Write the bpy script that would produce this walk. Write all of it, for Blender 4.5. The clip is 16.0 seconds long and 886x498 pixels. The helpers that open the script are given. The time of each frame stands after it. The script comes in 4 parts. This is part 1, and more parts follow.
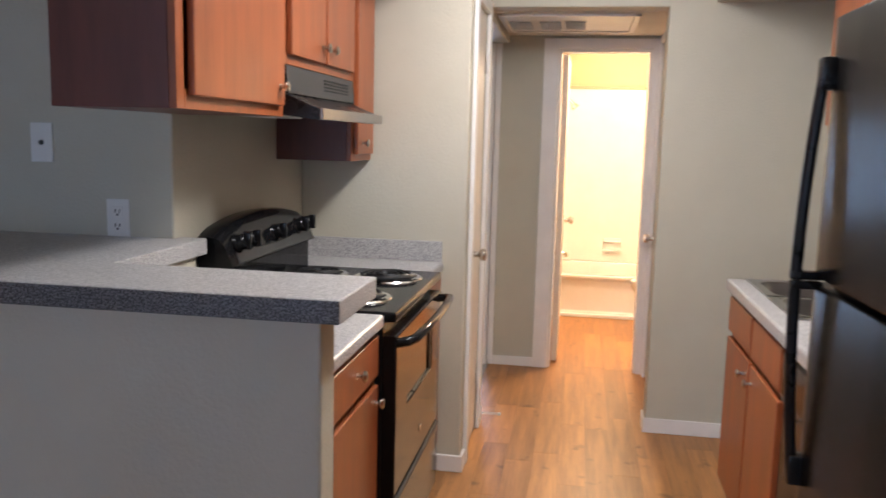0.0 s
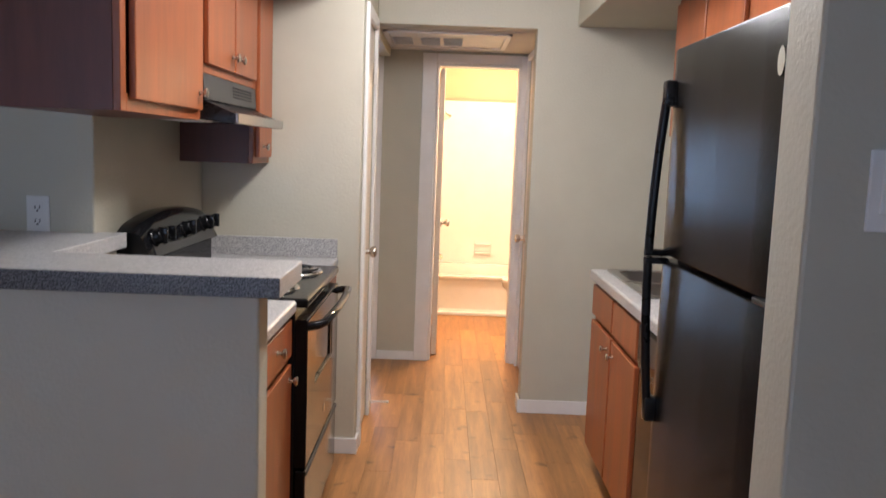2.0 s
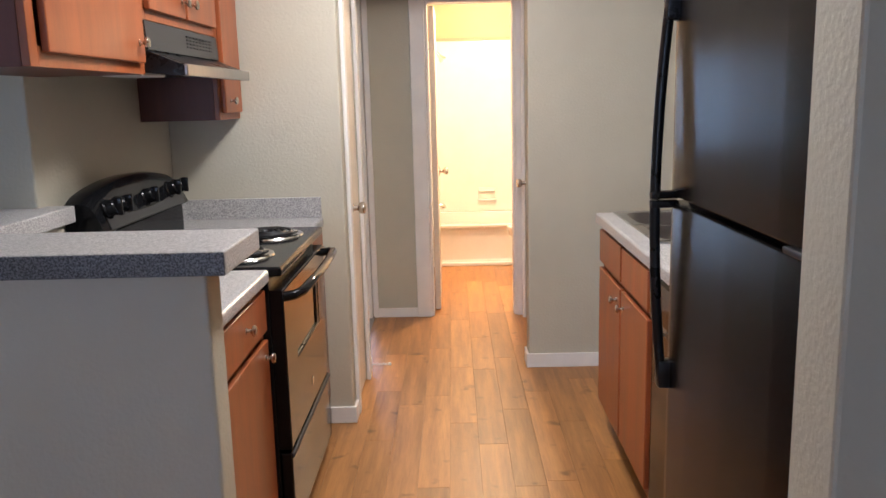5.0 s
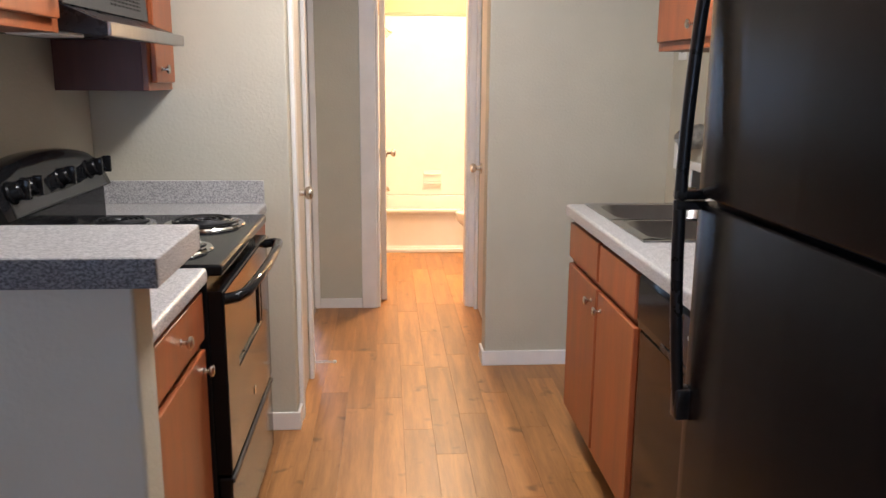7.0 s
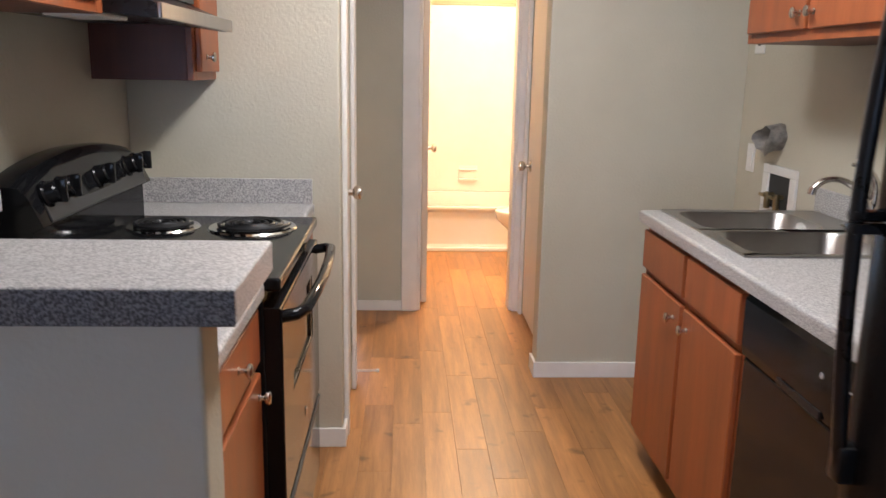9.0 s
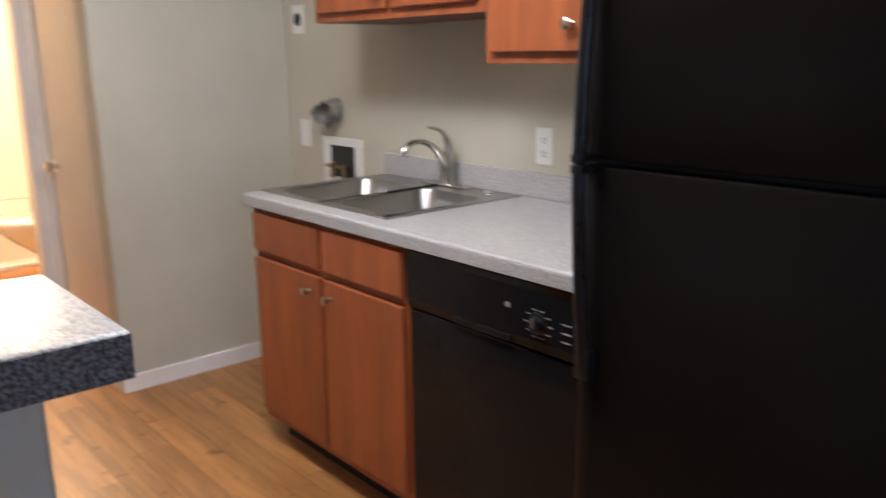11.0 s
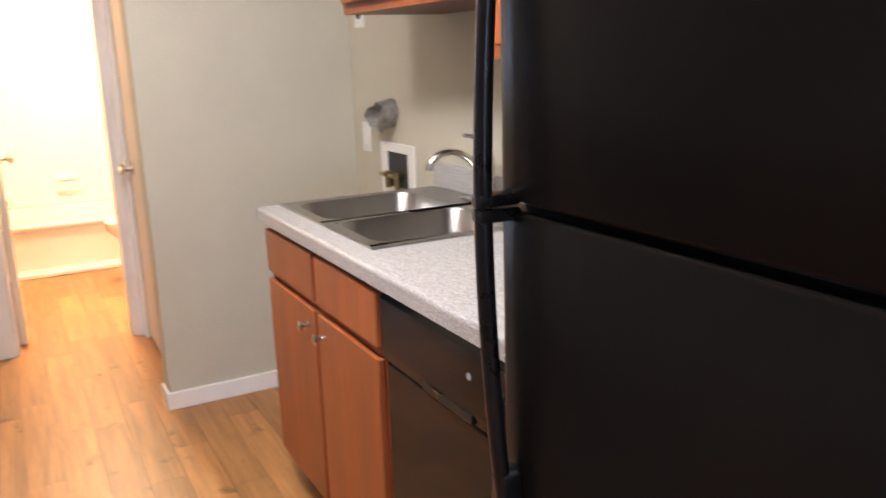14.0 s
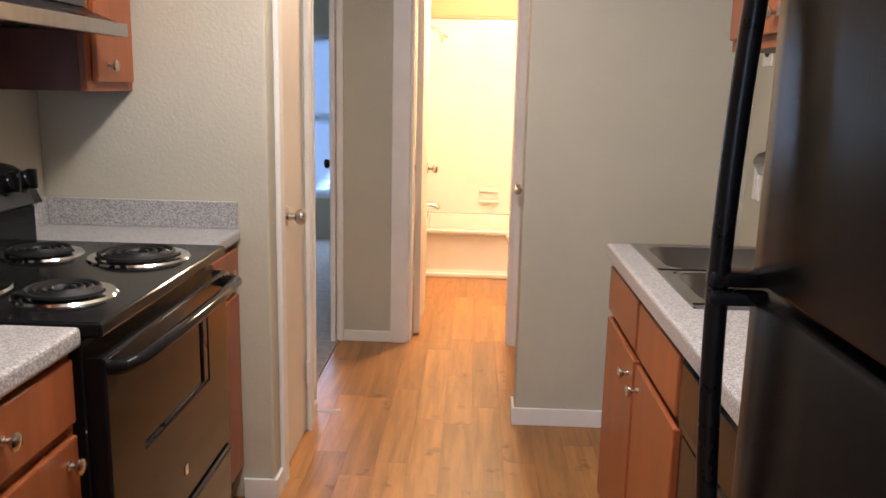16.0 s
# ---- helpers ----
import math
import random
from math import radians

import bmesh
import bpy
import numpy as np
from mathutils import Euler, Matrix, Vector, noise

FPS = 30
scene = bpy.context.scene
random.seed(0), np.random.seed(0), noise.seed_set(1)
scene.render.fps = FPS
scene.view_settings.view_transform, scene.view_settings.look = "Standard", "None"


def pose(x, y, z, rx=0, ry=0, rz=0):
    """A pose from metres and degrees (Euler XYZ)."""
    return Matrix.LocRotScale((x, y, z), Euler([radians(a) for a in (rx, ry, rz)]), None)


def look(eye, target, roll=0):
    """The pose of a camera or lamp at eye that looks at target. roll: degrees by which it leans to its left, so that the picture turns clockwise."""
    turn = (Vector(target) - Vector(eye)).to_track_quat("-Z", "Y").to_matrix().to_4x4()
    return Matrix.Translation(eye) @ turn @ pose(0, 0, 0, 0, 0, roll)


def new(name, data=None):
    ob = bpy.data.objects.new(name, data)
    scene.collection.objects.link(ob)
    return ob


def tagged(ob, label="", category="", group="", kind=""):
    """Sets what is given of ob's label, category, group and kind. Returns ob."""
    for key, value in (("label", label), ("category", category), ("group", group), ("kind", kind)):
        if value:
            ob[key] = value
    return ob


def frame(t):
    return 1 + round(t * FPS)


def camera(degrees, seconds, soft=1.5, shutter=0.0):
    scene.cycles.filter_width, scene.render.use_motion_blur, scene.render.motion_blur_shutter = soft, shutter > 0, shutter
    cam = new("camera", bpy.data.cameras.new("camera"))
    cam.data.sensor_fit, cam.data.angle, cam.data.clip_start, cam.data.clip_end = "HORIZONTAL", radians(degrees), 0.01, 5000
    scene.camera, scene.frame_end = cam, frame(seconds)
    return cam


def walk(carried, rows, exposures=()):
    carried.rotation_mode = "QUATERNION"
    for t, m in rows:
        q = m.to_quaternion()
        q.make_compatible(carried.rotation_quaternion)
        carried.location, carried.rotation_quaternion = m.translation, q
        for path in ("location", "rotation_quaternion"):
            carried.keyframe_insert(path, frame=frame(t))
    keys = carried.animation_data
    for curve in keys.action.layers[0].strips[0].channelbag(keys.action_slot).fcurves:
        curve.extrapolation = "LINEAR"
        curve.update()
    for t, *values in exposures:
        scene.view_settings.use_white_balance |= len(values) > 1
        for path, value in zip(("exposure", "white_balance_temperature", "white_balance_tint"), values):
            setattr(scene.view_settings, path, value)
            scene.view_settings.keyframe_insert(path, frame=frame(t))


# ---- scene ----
cam = camera(57.4, 16.0, shutter=0.5)
PATH = [
    (0, (-0.371, -3.994, 1.429), (-0.698, -2.04, 1.156), 1.4),
    (0.5, (-0.346, -4.085, 1.429), (-0.545, -2.109, 1.191), 1.1),
    (1, (-0.379, -4.157, 1.446), (-0.502, -2.171, 1.25), 0.8),
    (1.5, (-0.427, -4.238, 1.435), (-0.433, -2.247, 1.24), 1.1),
    (2, (-0.454, -4.311, 1.409), (-0.452, -2.326, 1.169), 2.1),
    (2.5, (-0.454, -4.336, 1.375), (-0.479, -2.36, 1.069), 2.7),
    (3, (-0.433, -4.336, 1.376), (-0.456, -2.37, 1.013), 1.9),
    (3.5, (-0.398, -4.27, 1.377), (-0.413, -2.31, 0.978), 0.9),
    (4, (-0.353, -4.166, 1.394), (-0.386, -2.203, 1.014), -0.3),
    (4.2, (-0.341, -4.132, 1.394), (-0.403, -2.167, 1.026), -0.7),
    (6.3, (-0.515, -3.893, 1.394), (-0.409, -1.933, 1.011), -2.0),
    (6.5, (-0.533, -3.852, 1.389), (-0.39, -1.897, 0.99), -1.1),
    (7, (-0.468, -3.739, 1.384), (-0.331, -1.788, 0.966), 0.4),
    (7.5, (-0.401, -3.678, 1.381), (-0.314, -1.723, 0.964), 0.7),
    (8, (-0.394, -3.651, 1.381), (-0.327, -1.698, 0.954), 0.9),
    (8.2, (-0.415, -3.635, 1.381), (-0.353, -1.685, 0.941), 1.1),
    (10.3, (-0.947, -3.276, 1.382), (-0.297, -1.427, 0.985), -0.4),
    (10.5, (-0.978, -3.282, 1.379), (-0.13, -1.515, 0.98), -1.0),
    (11, (-1.061, -3.276, 1.364), (0.209, -1.803, 0.897), -0.8),
    (11.5, (-1.087, -3.26, 1.36), (0.346, -1.962, 0.851), 1.4),
    (12, (-1.018, -3.282, 1.365), (0.317, -1.883, 0.852), 1.0),
    (12.5, (-0.841, -3.326, 1.356), (0.386, -1.824, 0.867), 1.6),
    (13, (-0.71, -3.311, 1.357), (0.448, -1.754, 0.876), 0.3),
    (13.5, (-0.566, -3.231, 1.356), (0.48, -1.597, 0.868), 0.5),
    (14, (-0.443, -3.172, 1.356), (0.474, -1.458, 0.884), -1.8),
    (14.5, (-0.299, -3.139, 1.366), (0.132, -1.235, 0.93), 0.6),
    (15, (-0.224, -3.148, 1.369), (-0.041, -1.2, 0.955), 2.2),
    (15.5, (-0.21, -3.144, 1.358), (-0.191, -1.188, 0.943), 2.1),
    (16, (-0.201, -3.156, 1.364), (-0.269, -1.196, 0.97), 1.3),
]
walk(cam, [(t, look(eye, target, roll)) for t, eye, target, roll in PATH],
     [(0, -0.03, 5780, 14), (1, -0.10, 5780, 14), (3, -0.05, 5780, 14), (8, 0.03, 5780, 14), (10.5, -0.15, 5650, 13), (11.0, 0.02, 5600, 13), (11.5, 0.52, 5750, 14), (12.5, 0.54, 6050, 16), (14.0, 0.48, 5950, 16), (14.5, 0.0, 6200, 17), (16, -0.12, 6200, 17)])

# ---- world and light ----
world = bpy.data.worlds.new("world")
scene.world = world
world.use_nodes = True
_sky = world.node_tree.nodes.new("ShaderNodeTexSky")
_sky.sky_type, _sky.sun_disc = "NISHITA", False
_sky.sun_elevation, _sky.sun_rotation = radians(40), radians(200)
world.node_tree.links.new(_sky.outputs[0], world.node_tree.nodes["Background"].inputs[0])
world.node_tree.nodes["Background"].inputs[1].default_value = 0.1


def area(name, m, sx, sy, power, colour):
    d = bpy.data.lights.new(name, "AREA")
    d.shape, d.size, d.size_y, d.energy, d.color = "RECTANGLE", sx, sy, power, colour
    ob = new(name, d)
    ob.matrix_world = m
    return ob


# kitchen ceiling fixture, bathroom vanity light, daylight in the two windows, hall spill
area("kitchen_panel_light", look((-0.36, -1.75, 2.335), (-0.36, -1.75, 0)), 0.26, 1.1, 18, (1.0, 0.95, 0.86))
for y in (-2.1, -1.4):
    _d = bpy.data.lights.new("kitchen_light", "POINT")
    _d.energy, _d.color, _d.shadow_soft_size = 18.5, (1.0, 0.95, 0.86), 0.10
    new("kitchen_light", _d).location = (-0.36, y, 2.22)
_d = bpy.data.lights.new("bath_light", "POINT")
_d.energy, _d.color, _d.shadow_soft_size = 155, (1.0, 0.73, 0.43), 0.12
new("bath_light", _d).location = (0.05, 1.95, 2.14)
area("bedroom_daylight", look((-1.72, 3.86, 1.12), (-1.4, 0, 0.9)), 0.85, 1.35, 26, (0.50, 0.72, 1.0))
area("living_daylight", look((-1.9, -6.44, 1.45), (-1.6, -3, 1.0)), 2.0, 1.4, 15.5, (0.86, 0.92, 1.0))


# ---- materials ----
def mat(name, colour, rough=0.5, metal=0.0, var=0.06, scale=6.0, stretch=(1, 1, 1), bump=0.0, bscale=60.0, spec=0.5, fine=0.0,
        coat=0.0, piece=0.0, rvar=0.06, knots=0.0, speckle=None, dark=None, bmul=0.001):
    """A surface with variation at two scales, a fine relief, and if asked, speckles or a difference from piece to piece."""
    m = bpy.data.materials.new(name)
    m.use_nodes = True
    nt = m.node_tree
    N, L = nt.nodes, nt.links
    b = N["Principled BSDF"]
    b.inputs["Roughness"].default_value, b.inputs["Metallic"].default_value = rough, metal
    b.inputs["Specular IOR Level"].default_value = spec
    b.inputs["Coat Weight"].default_value = coat
    b.inputs["Coat Roughness"].default_value = 0.12
    co = N.new("ShaderNodeTexCoord")
    mp = N.new("ShaderNodeMapping")
    mp.inputs["Scale"].default_value = stretch
    L.new(co.outputs["Object"], mp.inputs[0])
    src = mp.outputs[0]
    rnd = None
    if piece:
        oi = N.new("ShaderNodeObjectInfo")
        rnd = oi.outputs["Random"]
        mul = N.new("ShaderNodeMath")
        mul.operation = "MULTIPLY"
        mul.inputs[1].default_value = 37.0
        L.new(rnd, mul.inputs[0])
        add = N.new("ShaderNodeVectorMath")
        L.new(src, add.inputs[0])
        L.new(mul.outputs[0], add.inputs[1])
        src = add.outputs[0]
    n1 = N.new("ShaderNodeTexNoise")
    n1.inputs["Scale"].default_value, n1.inputs["Detail"].default_value, n1.inputs["Roughness"].default_value = scale, 5.0, 0.62
    L.new(src, n1.inputs["Vector"])
    r = N.new("ShaderNodeValToRGB")
    c2 = dark or tuple(c * (1 - 2.6 * var) for c in colour)
    c1 = tuple(min(1, c * (1 + 1.6 * var)) for c in colour)
    r.color_ramp.elements[0].position, r.color_ramp.elements[1].position = 0.32, 0.68
    r.color_ramp.elements[0].color, r.color_ramp.elements[1].color = (*c2, 1), (*c1, 1)
    L.new(n1.outputs["Fac"], r.inputs[0])
    out = r.outputs[0]
    if fine:
        n2 = N.new("ShaderNodeTexNoise")
        n2.inputs["Scale"].default_value, n2.inputs["Detail"].default_value = scale * 9, 3.0
        L.new(src, n2.inputs["Vector"])
        mr = N.new("ShaderNodeMapRange")
        mr.inputs[3].default_value, mr.inputs[4].default_value = 1 - fine, 1 + fine
        L.new(n2.outputs["Fac"], mr.inputs[0])
        mx = N.new("ShaderNodeMix")
        mx.data_type, mx.blend_type = "RGBA", "MULTIPLY"
        mx.inputs[0].default_value = 1
        L.new(out, mx.inputs[6])
        L.new(mr.outputs[0], mx.inputs[7])
        out = mx.outputs[2]
    if knots:
        shift = N.new("ShaderNodeVectorMath")
        L.new(co.outputs["Object"], shift.inputs[0])
        L.new(mul.outputs[0], shift.inputs[1])
        nk = N.new("ShaderNodeTexNoise")
        nk.inputs["Scale"].default_value, nk.inputs["Detail"].default_value = 11.0, 2.0
        L.new(shift.outputs[0], nk.inputs["Vector"])
        kr = N.new("ShaderNodeMapRange")
        kr.inputs[1].default_value, kr.inputs[2].default_value = 0.64, 0.76
        kr.inputs[3].default_value, kr.inputs[4].default_value = 1.0, 1.0 - knots
        L.new(nk.outputs["Fac"], kr.inputs[0])
        mx = N.new("ShaderNodeMix")
        mx.data_type, mx.blend_type = "RGBA", "MULTIPLY"
        mx.inputs[0].default_value = 1
        L.new(out, mx.inputs[6])
        L.new(kr.outputs[0], mx.inputs[7])
        out = mx.outputs[2]
    if speckle:
        v = N.new("ShaderNodeTexNoise")
        v.inputs["Scale"].default_value, v.inputs["Detail"].default_value = 240.0, 2.5
        L.new(co.outputs["Object"], v.inputs["Vector"])
        vr = N.new("ShaderNodeValToRGB")
        e = vr.color_ramp.elements
        e[0].position, e[1].position = 0.38, 0.62
        e[0].color, e[1].color = (*speckle[0], 1), (*speckle[1], 1)
        k = e.new(0.50)
        k.color = (*colour, 1)
        L.new(v.outputs["Fac"], vr.inputs[0])
        mx = N.new("ShaderNodeMix")
        mx.data_type = "RGBA"
        mx.inputs[0].default_value = 0.85
        L.new(out, mx.inputs[6])
        L.new(vr.outputs[0], mx.inputs[7])
        out = mx.outputs[2]
    if piece:
        hs = N.new("ShaderNodeMapRange")
        hs.inputs[3].default_value, hs.inputs[4].default_value = 1 - piece, 1 + piece * 0.6
        L.new(rnd, hs.inputs[0])
        mx = N.new("ShaderNodeMix")
        mx.data_type, mx.blend_type = "RGBA", "MULTIPLY"
        mx.inputs[0].default_value = 1
        L.new(out, mx.inputs[6])
        L.new(hs.outputs[0], mx.inputs[7])
        out = mx.outputs[2]
    L.new(out, b.inputs["Base Color"])
    rr = N.new("ShaderNodeMapRange")
    rr.inputs[3].default_value, rr.inputs[4].default_value = max(0.02, rough - rvar), min(1, rough + rvar)
    L.new(n1.outputs["Fac"], rr.inputs[0])
    L.new(rr.outputs[0], b.inputs["Roughness"])
    if bump:
        nb = N.new("ShaderNodeTexNoise")
        nb.inputs["Scale"].default_value, nb.inputs["Detail"].default_value = bscale, 3.0
        L.new(src, nb.inputs["Vector"])
        bp = N.new("ShaderNodeBump")
        bp.inputs["Strength"].default_value, bp.inputs["Distance"].default_value = bump, bmul
        L.new(nb.outputs["Fac"], bp.inputs["Height"])
        L.new(bp.outputs[0], b.inputs["Normal"])
    return m


def glow(name, colour, power):
    m = bpy.data.materials.new(name)
    m.use_nodes = True
    b = m.node_tree.nodes["Principled BSDF"]
    b.inputs["Base Color"].default_value = (*colour, 1)
    b.inputs["Emission Color"].default_value = (*colour, 1)
    b.inputs["Emission Strength"].default_value = power
    return m


WALL = mat("wall_paint", (0.53, 0.50, 0.405), 0.55, var=0.02, scale=2.5, bump=0.45, bscale=95, bmul=0.003)
CEIL = mat("ceiling_paint", (0.72, 0.69, 0.62), 0.8, var=0.02, scale=3, bump=0.5, bscale=110, bmul=0.003)
BATHW = mat("bath_paint", (0.58, 0.41, 0.22), 0.5, var=0.02, scale=3, bump=0.2)
TRIM = mat("white_trim", (0.82, 0.80, 0.78), 0.38, var=0.025, scale=5, bump=0.05)
DOORP = mat("door_paint", (0.70, 0.64, 0.57), 0.42, var=0.02, scale=3, bump=0.1, bscale=40)
PLANK = mat("vinyl_plank", (0.45, 0.210, 0.066), 0.40, var=0.13, scale=3.2, stretch=(8.0, 0.6, 1), bump=0.12, bscale=40, fine=0.14, piece=0.24, knots=0.5,
            dark=(0.315, 0.138, 0.042))
SUB = mat("floor_joint", (0.26, 0.125, 0.045), 0.6, var=0.1)
CARPET = mat("carpet", (0.40, 0.36, 0.32), 0.95, var=0.08, scale=40, bump=0.6, bscale=300)
WOOD = mat("cherry_wood", (0.315, 0.088, 0.028), 0.36, var=0.10, scale=4.0, stretch=(4, 4, 0.5), bump=0.05, fine=0.10, piece=0.08)
# carcass laminate; part of the sides' shade is put into this darker colour
SHADED_CARC = mat("shaded_cherry_carcass", (0.125, 0.034, 0.02), 0.42, var=0.10, scale=4.0, stretch=(4, 4, 0.5), bump=0.05, fine=0.08)
TOP = mat("speckled_laminate", (0.39, 0.38, 0.375), 0.30, var=0.03, scale=8, spec=0.25, speckle=((0.23, 0.225, 0.23), (0.57, 0.555, 0.55)))
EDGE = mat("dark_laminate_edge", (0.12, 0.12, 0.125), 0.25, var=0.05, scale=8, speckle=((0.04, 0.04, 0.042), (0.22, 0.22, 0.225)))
BEIGE = mat("beige_trim", (0.42, 0.30, 0.18), 0.5, var=0.03)
FOIL = mat("crumpled_foil", (0.50, 0.48, 0.45), 0.45, 0.35, var=0.15, scale=30, bump=0.4, bscale=60)
BRONZE = mat("dark_bronze", (0.05, 0.04, 0.035), 0.35, 0.8, var=0.05)
BLACK = mat("black_enamel", (0.009, 0.009, 0.010), 0.09, var=0.04, scale=3, spec=0.16, rvar=0.02)
FRIDGE = mat("black_fridge_skin", (0.008, 0.0068, 0.0064), 0.24, var=0.03, scale=2, spec=0.11, bump=0.30, bscale=520, bmul=0.0006, rvar=0.02)
BPLAST = mat("black_plastic", (0.010, 0.010, 0.011), 0.28, var=0.1, scale=12, spec=0.28)
DGREY = mat("dark_grey_metal", (0.07, 0.07, 0.072), 0.38, 0.6, var=0.06)
TOE = mat("toe_kick", (0.02, 0.016, 0.014), 0.7, var=0.1)
STEEL = mat("brushed_steel", (0.42, 0.41, 0.40), 0.30, 1.0, var=0.04, scale=5, stretch=(1, 12, 1), bump=0.05, bscale=200)
NICKEL = mat("satin_nickel", (0.62, 0.58, 0.53), 0.24, 1.0, var=0.03)
CHROME = mat("chrome", (0.75, 0.75, 0.75), 0.10, 1.0, var=0.02)
WPLAST = mat("white_plastic", (0.78, 0.77, 0.74), 0.35, var=0.02)
SLOT = mat("dark_slot", (0.03, 0.03, 0.03), 0.6, var=0.1)
PORC = mat("porcelain", (0.80, 0.77, 0.71), 0.14, var=0.015, coat=0.4)
COIL = mat("burner_coil", (0.03, 0.03, 0.032), 0.5, 0.6, var=0.1, scale=30)
MARK = mat("pale_marking", (0.33, 0.33, 0.34), 0.5, var=0.02)
BRASS = mat("valve_metal", (0.45, 0.36, 0.2), 0.35, 1.0, var=0.08)
DIFFUSER = glow("lamp_diffuser", (1.0, 0.93, 0.80), 3.0)
OUTSIDE = glow("daylight_backdrop", (0.42, 0.62, 0.95), 2.6)
OUTBED = glow("bright_daylight_backdrop", (0.42, 0.62, 0.95), 7.0)
BLIND = mat("blind_slat", (0.72, 0.76, 0.80), 0.5, var=0.02)
_t = BLIND.node_tree.nodes.new("ShaderNodeBsdfTranslucent")
_t.inputs["Color"].default_value = (0.72, 0.76, 0.80, 1)
_x = BLIND.node_tree.nodes.new("ShaderNodeMixShader")
_x.inputs[0].default_value = 0.6
BLIND.node_tree.links.new(BLIND.node_tree.nodes["Principled BSDF"].outputs[0], _x.inputs[1])
BLIND.node_tree.links.new(_t.outputs[0], _x.inputs[2])
BLIND.node_tree.links.new(_x.outputs[0], BLIND.node_tree.nodes["Material Output"].inputs[0])
GLASS = bpy.data.materials.new("window_glass")
GLASS.use_nodes = True
_g = GLASS.node_tree.nodes["Principled BSDF"]
_g.inputs["Transmission Weight"].default_value, _g.inputs["Roughness"].default_value, _g.inputs["IOR"].default_value = 1.0, 0.02, 1.45


# ---- mesh helpers ----
def bx(bm, lo, hi, bevel=0.0, seg=2):
    lo, hi = [min(a, b) for a, b in zip(lo, hi)], [max(a, b) for a, b in zip(lo, hi)]
    r = bmesh.ops.create_cube(bm, size=1.0)
    vs = r["verts"]
    for v in vs:
        v.co = Vector([l + (c + 0.5) * (h - l) for l, h, c in zip(lo, hi, v.co)])
    if bevel:
        es = list({e for v in vs for e in v.link_edges})
        bmesh.ops.bevel(bm, geom=es, offset=bevel, segments=seg, profile=0.5, affect="EDGES")


def prism(bm, pts, axis, a, b, bevel=0.0):
    """A polygon given in the two other axes, in xyz order, drawn out along axis from a to b."""
    def at(p, s):
        q = list(p)
        q.insert("xyz".index(axis), s)
        return bm.verts.new(q)
    lo, hi = [at(p, a) for p in pts], [at(p, b) for p in pts]
    n = len(pts)
    fs = [bm.faces.new(lo), bm.faces.new(hi[::-1])]
    fs += [bm.faces.new((lo[i], hi[i], hi[(i + 1) % n], lo[(i + 1) % n])) for i in range(n)]
    bmesh.ops.recalc_face_normals(bm, faces=fs)
    if bevel:
        bmesh.ops.bevel(bm, geom=list({e for f in fs for e in f.edges}), offset=bevel, segments=2, profile=0.5, affect="EDGES")


def tube(bm, pts, r, n=10, radii=None, caps=True):
    """A round bar along a line of points."""
    pts = [Vector(p) for p in pts]
    rings, up = [], None
    for i, p in enumerate(pts):
        d = (pts[min(i + 1, len(pts) - 1)] - pts[max(i - 1, 0)]).normalized()
        if up is None:
            up = d.orthogonal().normalized()
        up = (up - d * up.dot(d)).normalized()
        side = d.cross(up)
        q = radii[i] if radii else r
        rings.append([bm.verts.new(p + (up * math.cos(a) + side * math.sin(a)) * q) for a in [2 * math.pi * k / n for k in range(n)]])
    for a, b in zip(rings, rings[1:]):
        for k in range(n):
            bm.faces.new((a[k], a[(k + 1) % n], b[(k + 1) % n], b[k]))
    if caps:
        bm.faces.new(rings[0][::-1])
        bm.faces.new(rings[-1])


def curve(pts, radii, steps=5):
    """Points and radii along a smooth line through the given ones."""
    out = []
    for i in range(len(pts) - 1):
        p = [Vector(pts[min(max(j, 0), len(pts) - 1)]) for j in (i - 1, i, i + 1, i + 2)]
        for k in range(steps + (i == len(pts) - 2)):
            u = k / steps
            q = 0.5 * (2 * p[1] + (p[2] - p[0]) * u + (2 * p[0] - 5 * p[1] + 4 * p[2] - p[3]) * u * u + (3 * p[1] - p[0] - 3 * p[2] + p[3]) * u ** 3)
            out.append((q, radii[i] + (radii[i + 1] - radii[i]) * u))
    return [q for q, _ in out], [w for _, w in out]


def lathe(bm, origin, axis, prof, n=20):
    """Rings of (distance along axis, radius)."""
    o, ax = Vector(origin), Vector(axis).normalized()
    tube(bm, [o + ax * d for d, _ in prof], 0, n, [max(r, 0.0003) for _, r in prof])


def part(name, build, material, parent=None, smooth=False):
    """A mesh in world places, hung under its parent if it has one."""
    bm = bmesh.new()
    build(bm)
    bmesh.ops.recalc_face_normals(bm, faces=bm.faces[:])
    me = bpy.data.meshes.new(name)
    base = Vector((0, 0, 0))
    p = parent
    while p:
        base += p.location
        p = p.parent
    bm.transform(Matrix.Translation(-base))
    bm.to_mesh(me)
    bm.free()
    me.materials.append(material)
    if smooth:
        for f in me.polygons:
            f.use_smooth = True
        me.set_sharp_from_angle(angle=radians(38))
    ob = new(name, me)
    if parent:
        ob.parent = parent
    return ob


def box_part(name, lo, hi, material, parent=None, bevel=0.002):
    return part(name, lambda bm: bx(bm, lo, hi, bevel), material, parent)


def thing(name, at, label, category, group=""):
    ob = new(name)
    ob.location = at
    return tagged(ob, label, category, group)


def structure(ob, label, category):
    return tagged(ob, label, category, kind="structure")


